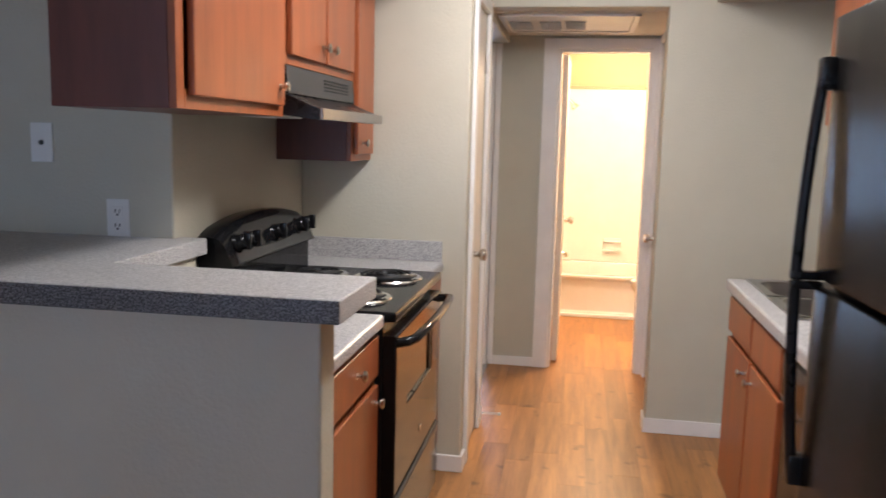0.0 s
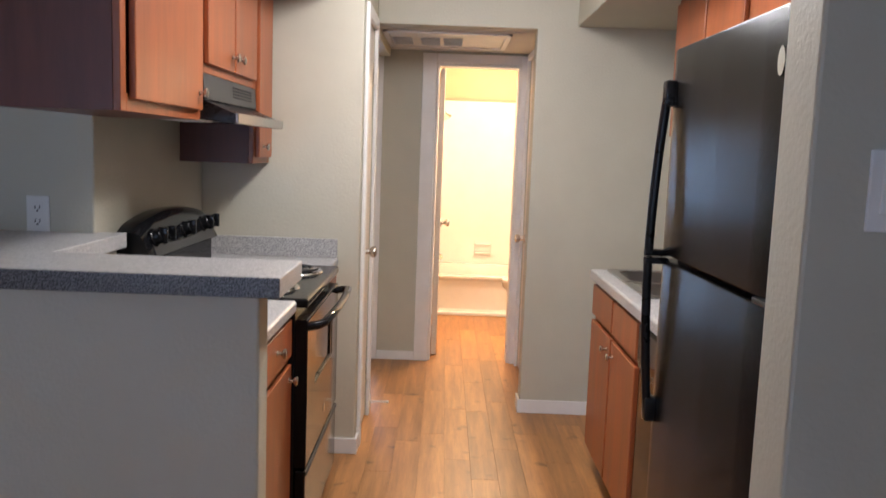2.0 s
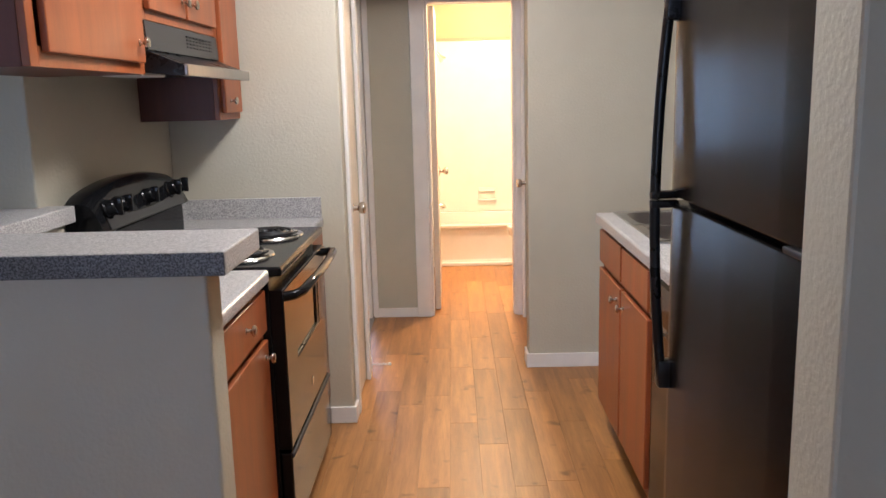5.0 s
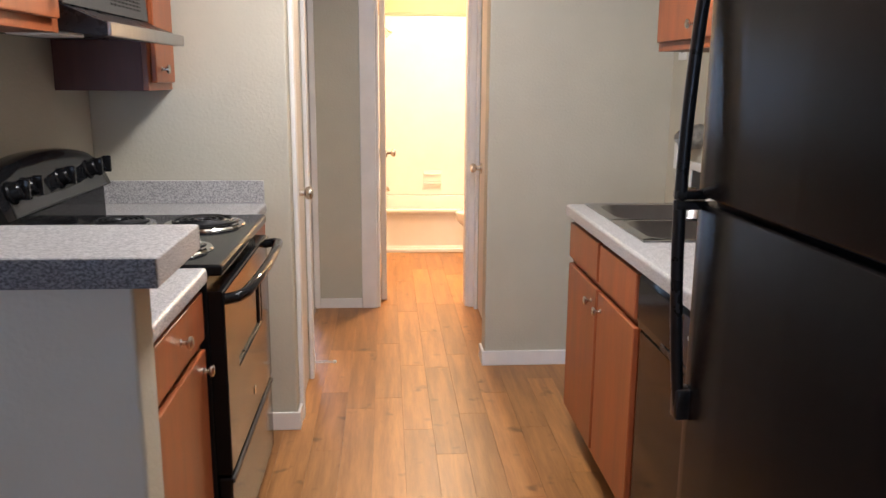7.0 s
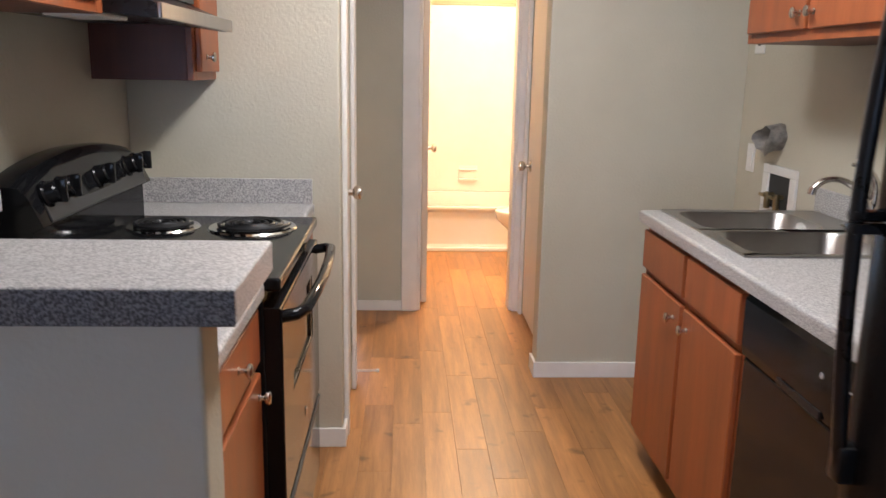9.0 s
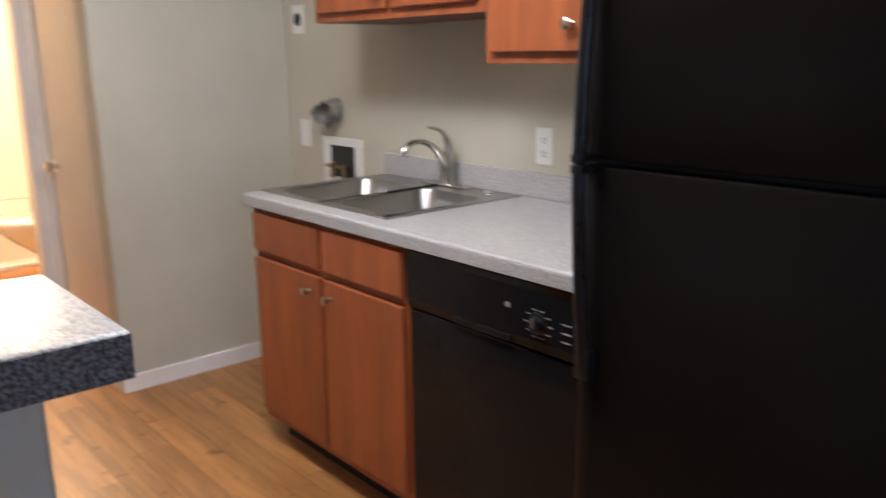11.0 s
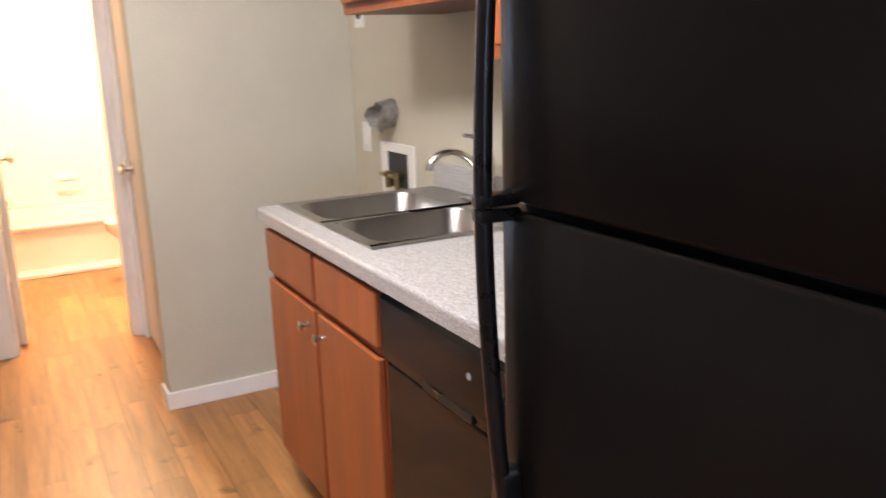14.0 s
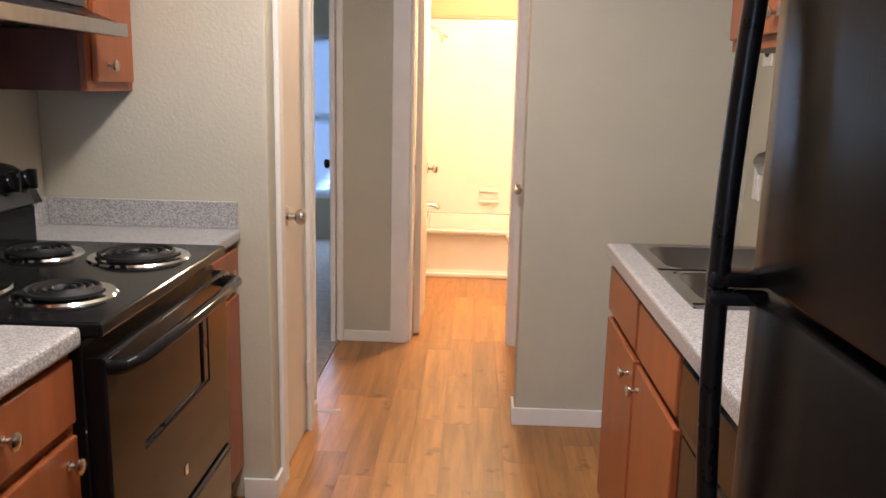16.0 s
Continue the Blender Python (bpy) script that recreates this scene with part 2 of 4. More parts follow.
def knob(parent, at, axis):
    """A small round cabinet knob on its stem."""
    prof = [(0, 0.009), (0.002, 0.009), (0.004, 0.0055), (0.012, 0.005), (0.016, 0.010), (0.020, 0.0155), (0.025, 0.0155), (0.028, 0.011), (0.029, 0.001)]
    ob = part("knob", lambda bm: lathe(bm, at, axis, prof, 16), NICKEL, parent, True)
    return tagged(ob, "satin nickel round knob")


def door_knob(parent, at, axis, metal=NICKEL):
    prof = [(0, 0.032), (0.006, 0.032), (0.010, 0.013), (0.030, 0.012), (0.036, 0.022), (0.048, 0.028), (0.060, 0.026), (0.066, 0.014), (0.067, 0.001)]
    return tagged(part("door_knob", lambda bm: lathe(bm, at, axis, prof, 20), metal, parent, True), "round metal door knob")


# ---- plan ----
XL, XR = -1.54, 0.85          # kitchen side walls
HL, HR = -0.83, 0.07          # hall sides
CH = 2.44
YF = -0.69                    # short wall beyond the range


def wall(name, boxes, material=WALL, label="tan painted wall with a light orange-peel texture", bevel=0.006):
    def build(bm):
        for lo, hi in boxes:
            bx(bm, lo, hi, bevel, 2)
    return structure(part(name, build, material), label, "wall")


structure(box_part("floor", (-4.1, -6.6, -0.14), (3.1, 4.1, -0.004), SUB, None, 0), "brown wood-look vinyl plank floor", "floor")
structure(box_part("floor_carpet", (-4.0, 0.1, -0.003), (-0.90, 3.9, 0.008), CARPET, None, 0.002), "grey-beige bedroom carpet", "carpet")
structure(box_part("ceiling", (-4.1, -6.6, CH), (3.1, 4.1, CH + 0.1), CEIL, None, 0), "off-white textured ceiling", "ceiling")
structure(box_part("ceiling_hall", (HL - 0.12, 0.12, 2.052), (HR, 1.04, 2.14), CEIL, None, 0), "low off-white hall ceiling", "ceiling")
structure(box_part("ceiling_bath", (-0.62, 1.16, 2.36), (1.1, 3.55, 2.43), CEIL, None, 0), "white bathroom ceiling", "ceiling")
wall("wall_east", [((XR, -3.028, 0), (XR + 0.12, 0.0, CH))])
structure(part("wall_north", lambda bm: prism(bm, [(HL, 2.055), (0.0, 2.055), (0.0, 0.0), (XR + 0.12, 0.0), (XR + 0.12, CH), (HL, CH)], "y", 0.0, 0.12, 0.006), WALL),
          "tan painted wall with an opening to the hall", "wall")
structure(part("wall_west", lambda bm: prism(bm, [(-4.0, -1.8), (XL, -1.8), (XL, YF + 0.1), (XL - 0.12, YF + 0.1), (XL - 0.12, -1.68), (-4.0, -1.68)], "z", 0.0, CH, 0.006), WALL),
          "tan painted wall behind the range and above the bar", "wall")
wall("wall_range_end", [((XL, YF, 0), (HL, YF + 0.1, CH)), ((HL - 0.1, YF + 0.1, 0), (HL, -0.55, CH)),
                        ((HL - 0.1, -0.55, 2.0), (HL, -0.15, CH)), ((HL - 0.1, -0.15, 0), (HL, 0.0, CH)), ((HL - 0.1, 0.0, 2.0), (HL, 1.0, CH))])
wall("wall_pier", [((0.066, -3.15, 0), (3.0, -3.028, CH))])
wall("wall_hall_east", [((HR, 0.12, 0), (HR + 0.1, 0.20, CH)), ((HR, 0.20, 2.0), (HR + 0.1, 0.96, CH)), ((HR, 0.96, 0), (HR + 0.1, 1.04, CH))])
wall("wall_hall_end", [((-0.91, 1.04, 0), (-0.53, 1.16, CH)), ((-0.53, 1.04, 1.975), (0.02, 1.16, CH)), ((0.02, 1.04, 0), (1.1, 1.16, CH))])
wall("wall_bath", [((-0.74, 1.16, 0), (-0.62, 3.55, CH)), ((1.1, 1.04, 0), (1.2, 3.55, CH)), ((-0.74, 3.45, 0), (1.2, 3.55, CH))], BATHW, "cream painted bathroom wall")
wall("wall_bedroom", [((-4.0, -0.1, 0), (HL - 0.1, 0.0, CH)), ((-0.94, 1.16, 0), (-0.91, 3.9, CH)), ((-4.1, 0.0, 0), (-4.0, 4.0, CH)),
                      ((-4.0, 3.9, 0), (-2.15, 4.0, CH)), ((-1.25, 3.9, 0), (-0.91, 4.0, CH)), ((-2.15, 3.9, 0), (-1.25, 4.0, 0.375)), ((-2.15, 3.9, 1.77), (-1.25, 4.0, CH))])
wall("wall_living", [((-4.1, -6.6, 0), (-4.0, -1.68, CH)), ((3.0, -6.6, 0), (3.1, -3.03, CH)), ((-4.0, -6.6, 0), (-2.95, -6.5, CH)), ((-0.85, -6.6, 0), (3.0, -6.5, CH)),
                     ((-2.95, -6.6, 0), (-0.85, -6.5, 0.7)), ((-2.95, -6.6, 2.2), (-0.85, -6.5, CH))])
wall("wall_peninsula", [((-4.0, -2.455, 0), (-0.875, -2.36, 1.066)), ((XL, -2.36, 0), (-1.47, -1.80, 1.066))], WALL, "tan painted half wall under the raised bar")
wall("soffit_east", [((0.21, -3.03, 2.075), (XR, 0.0, CH))], WALL, "tan painted soffit above the wall cabinets")
wall("soffit_west", [((XL, -2.34, 2.062), (-0.955, YF, CH))], WALL, "tan painted soffit above the wall cabinets")


def base_run(name, boxes):
    def build(bm):
        for lo, hi in boxes:
            bx(bm, lo, hi, 0.003)
    structure(part(name, build, TRIM), "white painted baseboard", "baseboard")


T = 0.013
base_run("baseboard", [((-T, -T, 0), (XR, -0.0005, 0.074)), ((-T, 0.0, 0), (-0.0005, 0.12, 0.074))])
base_run("baseboard_range_end", [((-0.93, YF - T, 0), (HL + T, YF - 0.0005, 0.074)), ((HL + 0.0005, YF, 0), (HL + T, -0.607, 0.074)),
                                 ((HL + 0.0005, -0.093, 0), (HL + T, -0.002, 0.074))])
base_run("baseboard_hall_end", [((-0.873, 1.04 - T, 0), (-0.623, 1.0395, 0.06))])


def casing(name, boxes, label="white painted door casing"):
    def build(bm):
        for lo, hi in boxes:
            bx(bm, lo, hi, 0.004)
    structure(part(name, build, TRIM), label, "door trim")


casing("trim_closet", [((HL, -0.605, 0), (HL + 0.018, -0.55, 2.06)), ((HL, -0.15, 0), (HL + 0.018, -0.095, 2.06)), ((HL, -0.55, 2.0), (HL + 0.018, -0.15, 2.06))])
casing("trim_bedroom", [((HL - 0.1, 0.001, 0), (HL + 0.006, 0.02, 2.0)), ((-0.938, 0.985, 0), (-0.912, 1.038, 2.0)), ((-0.909, 1.022, 0), (-0.874, 1.039, 2.04))])
casing("trim_bath", [((-0.622, 1.020, 0), (-0.53, 1.04, 2.035)), ((0.018, 1.020, 0), (HR - 0.001, 1.04, 2.035)), ((-0.53, 1.020, 1.975), (0.018, 1.04, 2.035)),
                     ((-0.53, 1.04, 0), (-0.512, 1.16, 1.975)), ((0.002, 1.04, 0), (0.02, 1.16, 1.975)), ((-0.512, 1.04, 1.957), (0.002, 1.16, 1.975))])
casing("trim_hall_closet", [((HR - 0.018, 0.14, 0), (HR, 0.20, 2.04)), ((HR - 0.018, 0.20, 2.0), (HR, 0.96, 2.04)), ((HR - 0.018, 0.96, 0), (HR, 1.018, 2.04))])


def hung_door(name, lo, hi, label, knobs, hinges=(), metal=NICKEL):
    d = new(name)
    d.location = ((lo[0] + hi[0]) / 2, (lo[1] + hi[1]) / 2, lo[2])
    tagged(d, label, "door", kind="structure")
    box_part("slab", lo, hi, DOORP, d, 0.003)
    for at, ax in knobs:
        door_knob(d, at, ax, metal)
    for at in hinges:
        def hinge(bm, at=at):
            tube(bm, [(at[0], at[1], at[2] - 0.045), (at[0], at[1], at[2] + 0.045)], 0.007, 10)
            bx(bm, (at[0] - 0.003, at[1] - 0.02, at[2] - 0.044), (at[0] + 0.001, at[1] + 0.02, at[2] + 0.044), 0.001)
        tagged(part("hinge", hinge, TRIM, d), "white painted butt hinge")
    return d


hung_door("door_1", (HL - 0.040, -0.547, 0.012), (HL - 0.004, -0.153, 1.997), "closed white painted closet door with a nickel knob", [((HL - 0.004, -0.44, 0.915), (1, 0, 0))],
          [(HL + 0.006, -0.152, 0.25), (HL + 0.006, -0.152, 1.78)])
hung_door("door_2", (-0.508, 1.165, 0.012), (-0.473, 1.72, 1.955), "open white painted bathroom door with a nickel knob",
          [((-0.473, 1.655, 0.885), (1, 0, 0)), ((-0.508, 1.655, 0.885), (-1, 0, 0))])
hung_door("door_3", (HR + 0.004, 0.203, 0.012), (HR + 0.04, 0.957, 1.997), "closed pale painted hall closet door with a nickel knob", [((HR + 0.004, 0.86, 0.87), (-1, 0, 0))])
_b = hung_door("door_4", (-0.955, 1.07, 0.014), (-0.920, 1.80, 1.995), "open white painted bedroom door with a dark knob", [((-0.955, 1.73, 0.89), (-1, 0, 0))], (), BRONZE)
_b.location.x -= 0.040
_b.rotation_euler.z = radians(8)


def stop(bm):
    pts = [(HL + T + 0.09 * k / 60, -0.04 + 0.006 * math.cos(k * 1.1), 0.045 + 0.006 * math.sin(k * 1.1)) for k in range(61)]
    tube(bm, pts, 0.0017, 6)
    lathe(bm, (HL + T + 0.088, -0.04, 0.045), (1, 0, 0), [(0, 0.008), (0.012, 0.008), (0.014, 0.004)], 12)


tagged(part("door_stop", stop, WPLAST), "white spring door stop screwed into the baseboard", "door stop")

# hall ceiling return-air hatch
h = thing("air_return_hatch", (-0.48, 0.48, 2.052), "white ceiling hatch with air grilles in the hall", "vent")


def hatch(bm):
    x0, x1, y0, y1, z = -0.82, -0.115, 0.17, 0.80, 2.051
    for lo, hi in (((x0, y0), (x1, y0 + 0.03)), ((x0, y1 - 0.03), (x1, y1)), ((x0, y0), (x0 + 0.03, y1)), ((x1 - 0.03, y0), (x1, y1))):
        bx(bm, (*lo, z - 0.014), (*hi, z), 0.003)
    bx(bm, (x0 + 0.03, y0 + 0.03, z - 0.006), (x1 - 0.03, y1 - 0.03, z - 0.001), 0.001)


part("frame", hatch, TRIM, h)
for gx in (-0.78, -0.62, -0.49):
    def slats(bm, gx=gx):
        for k in range(9):
            bx(bm, (gx, 0.40 + k * 0.03, 2.036), (gx + 0.11, 0.415 + k * 0.03, 2.044))
    part("grille", slats, BLIND, h)


# ---- windows ----
def window(name, x0, x1, z0, z1, y, out, label, blinds):
    w = new(name)
    w.location = ((x0 + x1) / 2, y, z0)
    tagged(w, label, "window", kind="structure")
    def fr(bm):
        for lo, hi in (((x0, z0), (x1, z0 + 0.05)), ((x0, z1 - 0.05), (x1, z1)), ((x0, z0 + 0.05), (x0 + 0.05, z1 - 0.05)), ((x1 - 0.05, z0 + 0.05), (x1, z1 - 0.05)),
                       ((x0 + 0.05, (z0 + z1) / 2 - 0.02), (x1 - 0.05, (z0 + z1) / 2 + 0.02))):
            bx(bm, (lo[0], y + 0.03 * out, lo[1]), (hi[0], y + 0.075 * out, hi[1]), 0.004)
    part("frame", fr, TRIM, w)
    g = box_part("pane", (x0 + 0.05, y + 0.050 * out, z0 + 0.05), (x1 - 0.05, y + 0.055 * out, z1 - 0.05), GLASS, w, 0)
    g.visible_shadow = False
    if blinds:
        def sl(bm):
            z = z0 + 0.03
            while z < z1 - 0.04:
                prism(bm, [(y + 0.008 * out, z), (y + 0.018 * out, z + 0.026), (y + 0.0186 * out, z + 0.0265), (y + 0.0086 * out, z + 0.0005)], "x", x0 + 0.01, x1 - 0.01)
                z += 0.026
            bx(bm, (x0 + 0.01, y + 0.002 * out, z1 - 0.03), (x1 - 0.01, y + 0.026 * out, z1 - 0.001), 0.002)
        part("blind", sl, BLIND, w)
    structure(box_part(name + "_backdrop", (x0 - 0.6, y + 0.6 * out, z0 - 0.6), (x1 + 0.6, y + 0.62 * out, z1 + 0.6), OUTBED if blinds else OUTSIDE, None, 0), "pale blue daylight outside", "backdrop")


window("window_1", -2.15, -1.25, 0.375, 1.77, 3.9, 1, "bedroom window with white mini blinds in daylight", True)
window("window_2", -2.95, -0.85, 0.7, 2.2, -6.5, -1, "living room window in daylight", False)

# kitchen ceiling light
lamp = thing("ceiling_light", (-0.36, -1.75, CH), "white fluorescent ceiling light with a diffuser", "ceiling light")
box_part("housing", (-0.51, -2.35, CH - 0.05), (-0.21, -1.15, CH), TRIM, lamp, 0.006)
box_part("diffuser", (-0.50, -2.34, CH - 0.095), (-0.22, -1.16, CH - 0.051), DIFFUSER, lamp, 0.02)


# ---- cabinets ----
def cabinet(name, label, lo, hi, face, sign, fronts, rails, toe=False, open_top=0.0):
    """A carcass with a face frame at x = face; fronts: (y0, y1, z0, z1, knob y, knob z, part name). sign: the way that it faces."""
    c = thing(name, ((lo[0] + hi[0]) / 2, (lo[1] + hi[1]) / 2, lo[2]), label, "cabinet", "kitchen cabinets")
    zb = lo[2] + (0.10 if toe else 0)
    back = lo[0] if sign > 0 else hi[0]
    box_part("carcass", (back, lo[1], zb), (face - 0.019 * sign, hi[1], hi[2] - open_top), SHADED_CARC, c, 0.001)
    if toe:
        box_part("toe_kick", (back, lo[1] + 0.002, lo[2]), (face - 0.075 * sign, hi[1] - 0.002, zb), TOE, c, 0.001)
    def ff(bm):
        x0, x1 = face - 0.0185 * sign, face
        bx(bm, (x0, lo[1], zb), (x1, lo[1] + 0.035, hi[2]), 0.0015)
        bx(bm, (x0, hi[1] - 0.035, zb), (x1, hi[1], hi[2]), 0.0015)
        for z0, z1 in rails:
            bx(bm, (x0, lo[1] + 0.035, z0), (x1, hi[1] - 0.035, z1), 0.0015)
        ys = sorted({f[0] for f in fronts})
        for y in ys[1:]:
            bx(bm, (x0, y - 0.022, zb), (x1 - 0.0006 * sign, y + 0.012, hi[2]), 0.0015)
    part("face_frame", ff, WOOD, c)
    for y0, y1, z0, z1, ky, kz, kind in fronts:
        d = part(kind, lambda bm: bx(bm, (face + 0.001 * sign, y0, z0), (face + 0.019 * sign, y1, z1), 0.004, 3), WOOD, c)
        if ky is not None:
            knob(d, (face + 0.019 * sign, ky, kz), (sign, 0, 0))
    return c


FL = -1.24
cabinet("wall_cabinet", "cherry wood wall cabinet with one door above the bar", (XL, -2.338, 1.478), (FL, -1.70, 2.062), FL, 1,
        [(-2.29, -1.735, 1.508, 2.035, -1.775, 1.56, "door")], [(1.478, 1.522), (2.02, 2.062)])
cabinet("wall_cabinet", "short cherry wood wall cabinet with two doors above the range hood", (XL, -1.70, 1.632), (FL, -0.985, 2.062), FL, 1,
        [(-1.675, -1.352, 1.66, 2.035, -1.385, 1.71, "door"), (-1.333, -1.01, 1.66, 2.035, -1.30, 1.71, "door")], [(1.632, 1.68), (2.02, 2.062)])
cabinet("wall_cabinet", "narrow cherry wood wall cabinet beside the range hood", (XL, -0.985, 1.33), (FL, YF, 2.062), FL, 1,
        [(-0.955, -0.72, 1.355, 2.035, -0.89, 1.40, "door")], [(1.33, 1.375), (2.02, 2.062)])
FR = 0.515
cabinet("wall_cabinet", "cherry wood wall cabinet with two doors above the sink", (FR, -1.638, 1.475), (XR, -0.79, 2.075), FR, -1,
        [(-1.61, -1.225, 1.505, 2.05, -1.255, 1.55, "door"), (-1.205, -0.82, 1.505, 2.05, -1.175, 1.55, "door")], [(1.475, 1.52), (2.03, 2.075)])
cabinet("wall_cabinet", "narrow cherry wood wall cabinet beside the refrigerator", (FR, -2.05, 1.338), (XR, -1.64, 2.075), FR, -1,
        [(-2.02, -1.668, 1.368, 2.05, -1.955, 1.432, "door")], [(1.338, 1.383), (2.03, 2.075)])
BL = -0.945
cabinet("base_cabinet", "cherry wood base cabinet with a drawer and a door", (-1.468, -2.358, 0), (BL, -1.745, 0.872), BL, 1,
        [(-2.335, -1.765, 0.735, 0.858, -2.0, 0.803, "drawer"), (-2.335, -1.765, 0.125, 0.71, -1.805, 0.665, "door")], [(0.10, 0.14), (0.70, 0.745), (0.85, 0.872)], True)
cabinet("base_cabinet", "narrow cherry wood base cabinet between range and wall", (XL, -0.972, 0), (BL, YF - 0.001, 0.872), BL, 1,
        [(-0.955, -0.705, 0.735, 0.858, -0.83, 0.80, "drawer"), (-0.955, -0.705, 0.125, 0.71, None, 0, "door")], [(0.10, 0.14), (0.70, 0.745), (0.85, 0.872)], True)
BR = 0.235
cabinet("base_cabinet", "cherry wood sink cabinet with two doors and false drawer fronts", (BR, -1.636, 0), (XR, -0.787, 0.872), BR, -1,
        [(-1.618, -1.228, 0.725, 0.855, None, 0, "drawer"), (-1.204, -0.799, 0.725, 0.855, None, 0, "drawer"),
         (-1.618, -1.228, 0.135, 0.70, -1.27, 0.645, "door"), (-1.204, -0.799, 0.135, 0.70, -1.15, 0.648, "door")], [(0.10, 0.14), (0.69, 0.735), (0.848, 0.872)], True, 0.14)
part("side_panel", lambda bm: bx(bm, (0.255, -0.803, 0.725), (XR - 0.002, -0.788, 0.872), 0.001), SHADED_CARC, bpy.data.objects["base_cabinet.002"])


# ---- counters ----
def slab_l(bm, pts, z0, z1, bevel):
    prism(bm, pts, "z", z0, z1, bevel)


bar = thing("bar_top", (-1.2, -2.4, 1.068), "grey speckled laminate raised bar top on the half wall", "countertop")
part("slab", lambda bm: slab_l(bm, [(-3.99, -2.534), (-0.812, -2.534), (-0.812, -2.252), (-1.455, -2.252), (-1.455, -1.76), (XL + 0.002, -1.76), (XL + 0.002, -1.802), (-3.99, -1.802)],
                                1.068, 1.116, 0.004), TOP, bar)
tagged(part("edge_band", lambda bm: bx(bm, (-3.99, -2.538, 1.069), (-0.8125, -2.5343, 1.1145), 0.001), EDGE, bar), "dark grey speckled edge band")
cl = thing("countertop", (-1.2, -2.06, 0.875), "grey speckled laminate countertop beside the range", "countertop")
part("slab", lambda bm: bx(bm, (-1.468, -2.358, 0.875), (-0.915, -1.745, 0.915), 0.010, 3), TOP, cl)
cn = thing("countertop", (-1.2, -0.83, 0.875), "narrow grey speckled countertop strip with backsplash", "countertop")
part("slab", lambda bm: bx(bm, (XL + 0.001, -0.972, 0.875), (-0.92, YF - 0.001, 0.915), 0.010, 3), TOP, cn)
part("backsplash", lambda bm: (bx(bm, (XL + 0.022, YF - 0.021, 0.915), (-0.926, YF - 0.001, 0.999), 0.002), bx(bm, (XL + 0.001, -0.972, 0.915), (XL + 0.021, YF - 0.001, 0.999), 0.002)), TOP, cn)

ct = thing("countertop", (0.52, -1.55, 0.875), "grey speckled laminate countertop with backsplash round the sink", "countertop")
SX0, SX1, SY0, SY1 = 0.285, 0.800, -1.475, -0.790   # sink cut-out


def counter_r(bm):
    z0, z1 = 0.875, 0.915
    y0, y1, x0, x1 = -2.320, -0.755, 0.207, XR - 0.001
    out = [(x0, y0), (x1, y0), (x1, y1), (x0, y1)]
    cut = [(SX0, SY0), (SX1, SY0), (SX1, SY1), (SX0, SY1)]
    ring = [[bm.verts.new((*p, z)) for p in q] for q, z in ((out, z1), (cut, z1), (out, z0), (cut, z0))]
    for a, b in ((0, 1), (2, 3), (0, 2), (1, 3)):
        for k in range(4):
            bm.faces.new((ring[a][k], ring[a][(k + 1) % 4], ring[b][(k + 1) % 4], ring[b][k]))
    bmesh.ops.recalc_face_normals(bm, faces=bm.faces[:])
    edges = [e for e in bm.edges if (ring[0][0] in e.verts and ring[0][3] in e.verts) or (ring[0][3] in e.verts and ring[0][2] in e.verts)]
    bmesh.ops.bevel(bm, geom=edges, offset=0.010, segments=3, profile=0.5, affect="EDGES")


part("slab", counter_r, TOP, ct)
part("backsplash", lambda bm: bx(bm, (XR - 0.021, -2.320, 0.915), (XR - 0.001, -0.74, 0.996), 0.003), TOP, ct)

# ---- sink and faucet ----
sink = thing("sink", (0.54, -1.13, 0.915), "stainless steel double-bowl sink set into the counter", "sink")


def bowl(bm, x0, x1, y0, y1, z, depth):
    """A rounded basin: rings from the rim down to a flat bottom."""
    def ring(x0, x1, y0, y1, r, z):
        out = []
        for cx, cy, a0 in ((x1 - r, y1 - r, 0), (x0 + r, y1 - r, 90), (x0 + r, y0 + r, 180), (x1 - r, y0 + r, 270)):
            for k in range(7):
                a = radians(a0 + 15 * k)
                out.append(bm.verts.new((cx + r * math.cos(a), cy + r * math.sin(a), z)))
        return out
    rings = [ring(x0, x1, y0, y1, 0.06, z), ring(x0 + 0.004, x1 - 0.004, y0 + 0.004, y1 - 0.004, 0.06, z - 0.006), ring(x0 + 0.012, x1 - 0.012, y0 + 0.012, y1 - 0.012, 0.06, z - depth + 0.03),
             ring(x0 + 0.025, x1 - 0.025, y0 + 0.025, y1 - 0.025, 0.055, z - depth + 0.006), ring(x0 + 0.05, x1 - 0.05, y0 + 0.05, y1 - 0.05, 0.05, z - depth)]
    for a, b in zip(rings, rings[1:]):
        for k in range(len(a)):
            bm.faces.new((a[k], a[(k + 1) % len(a)], b[(k + 1) % len(b)], b[k]))
    bm.faces.new(rings[-1])
    return rings[0]


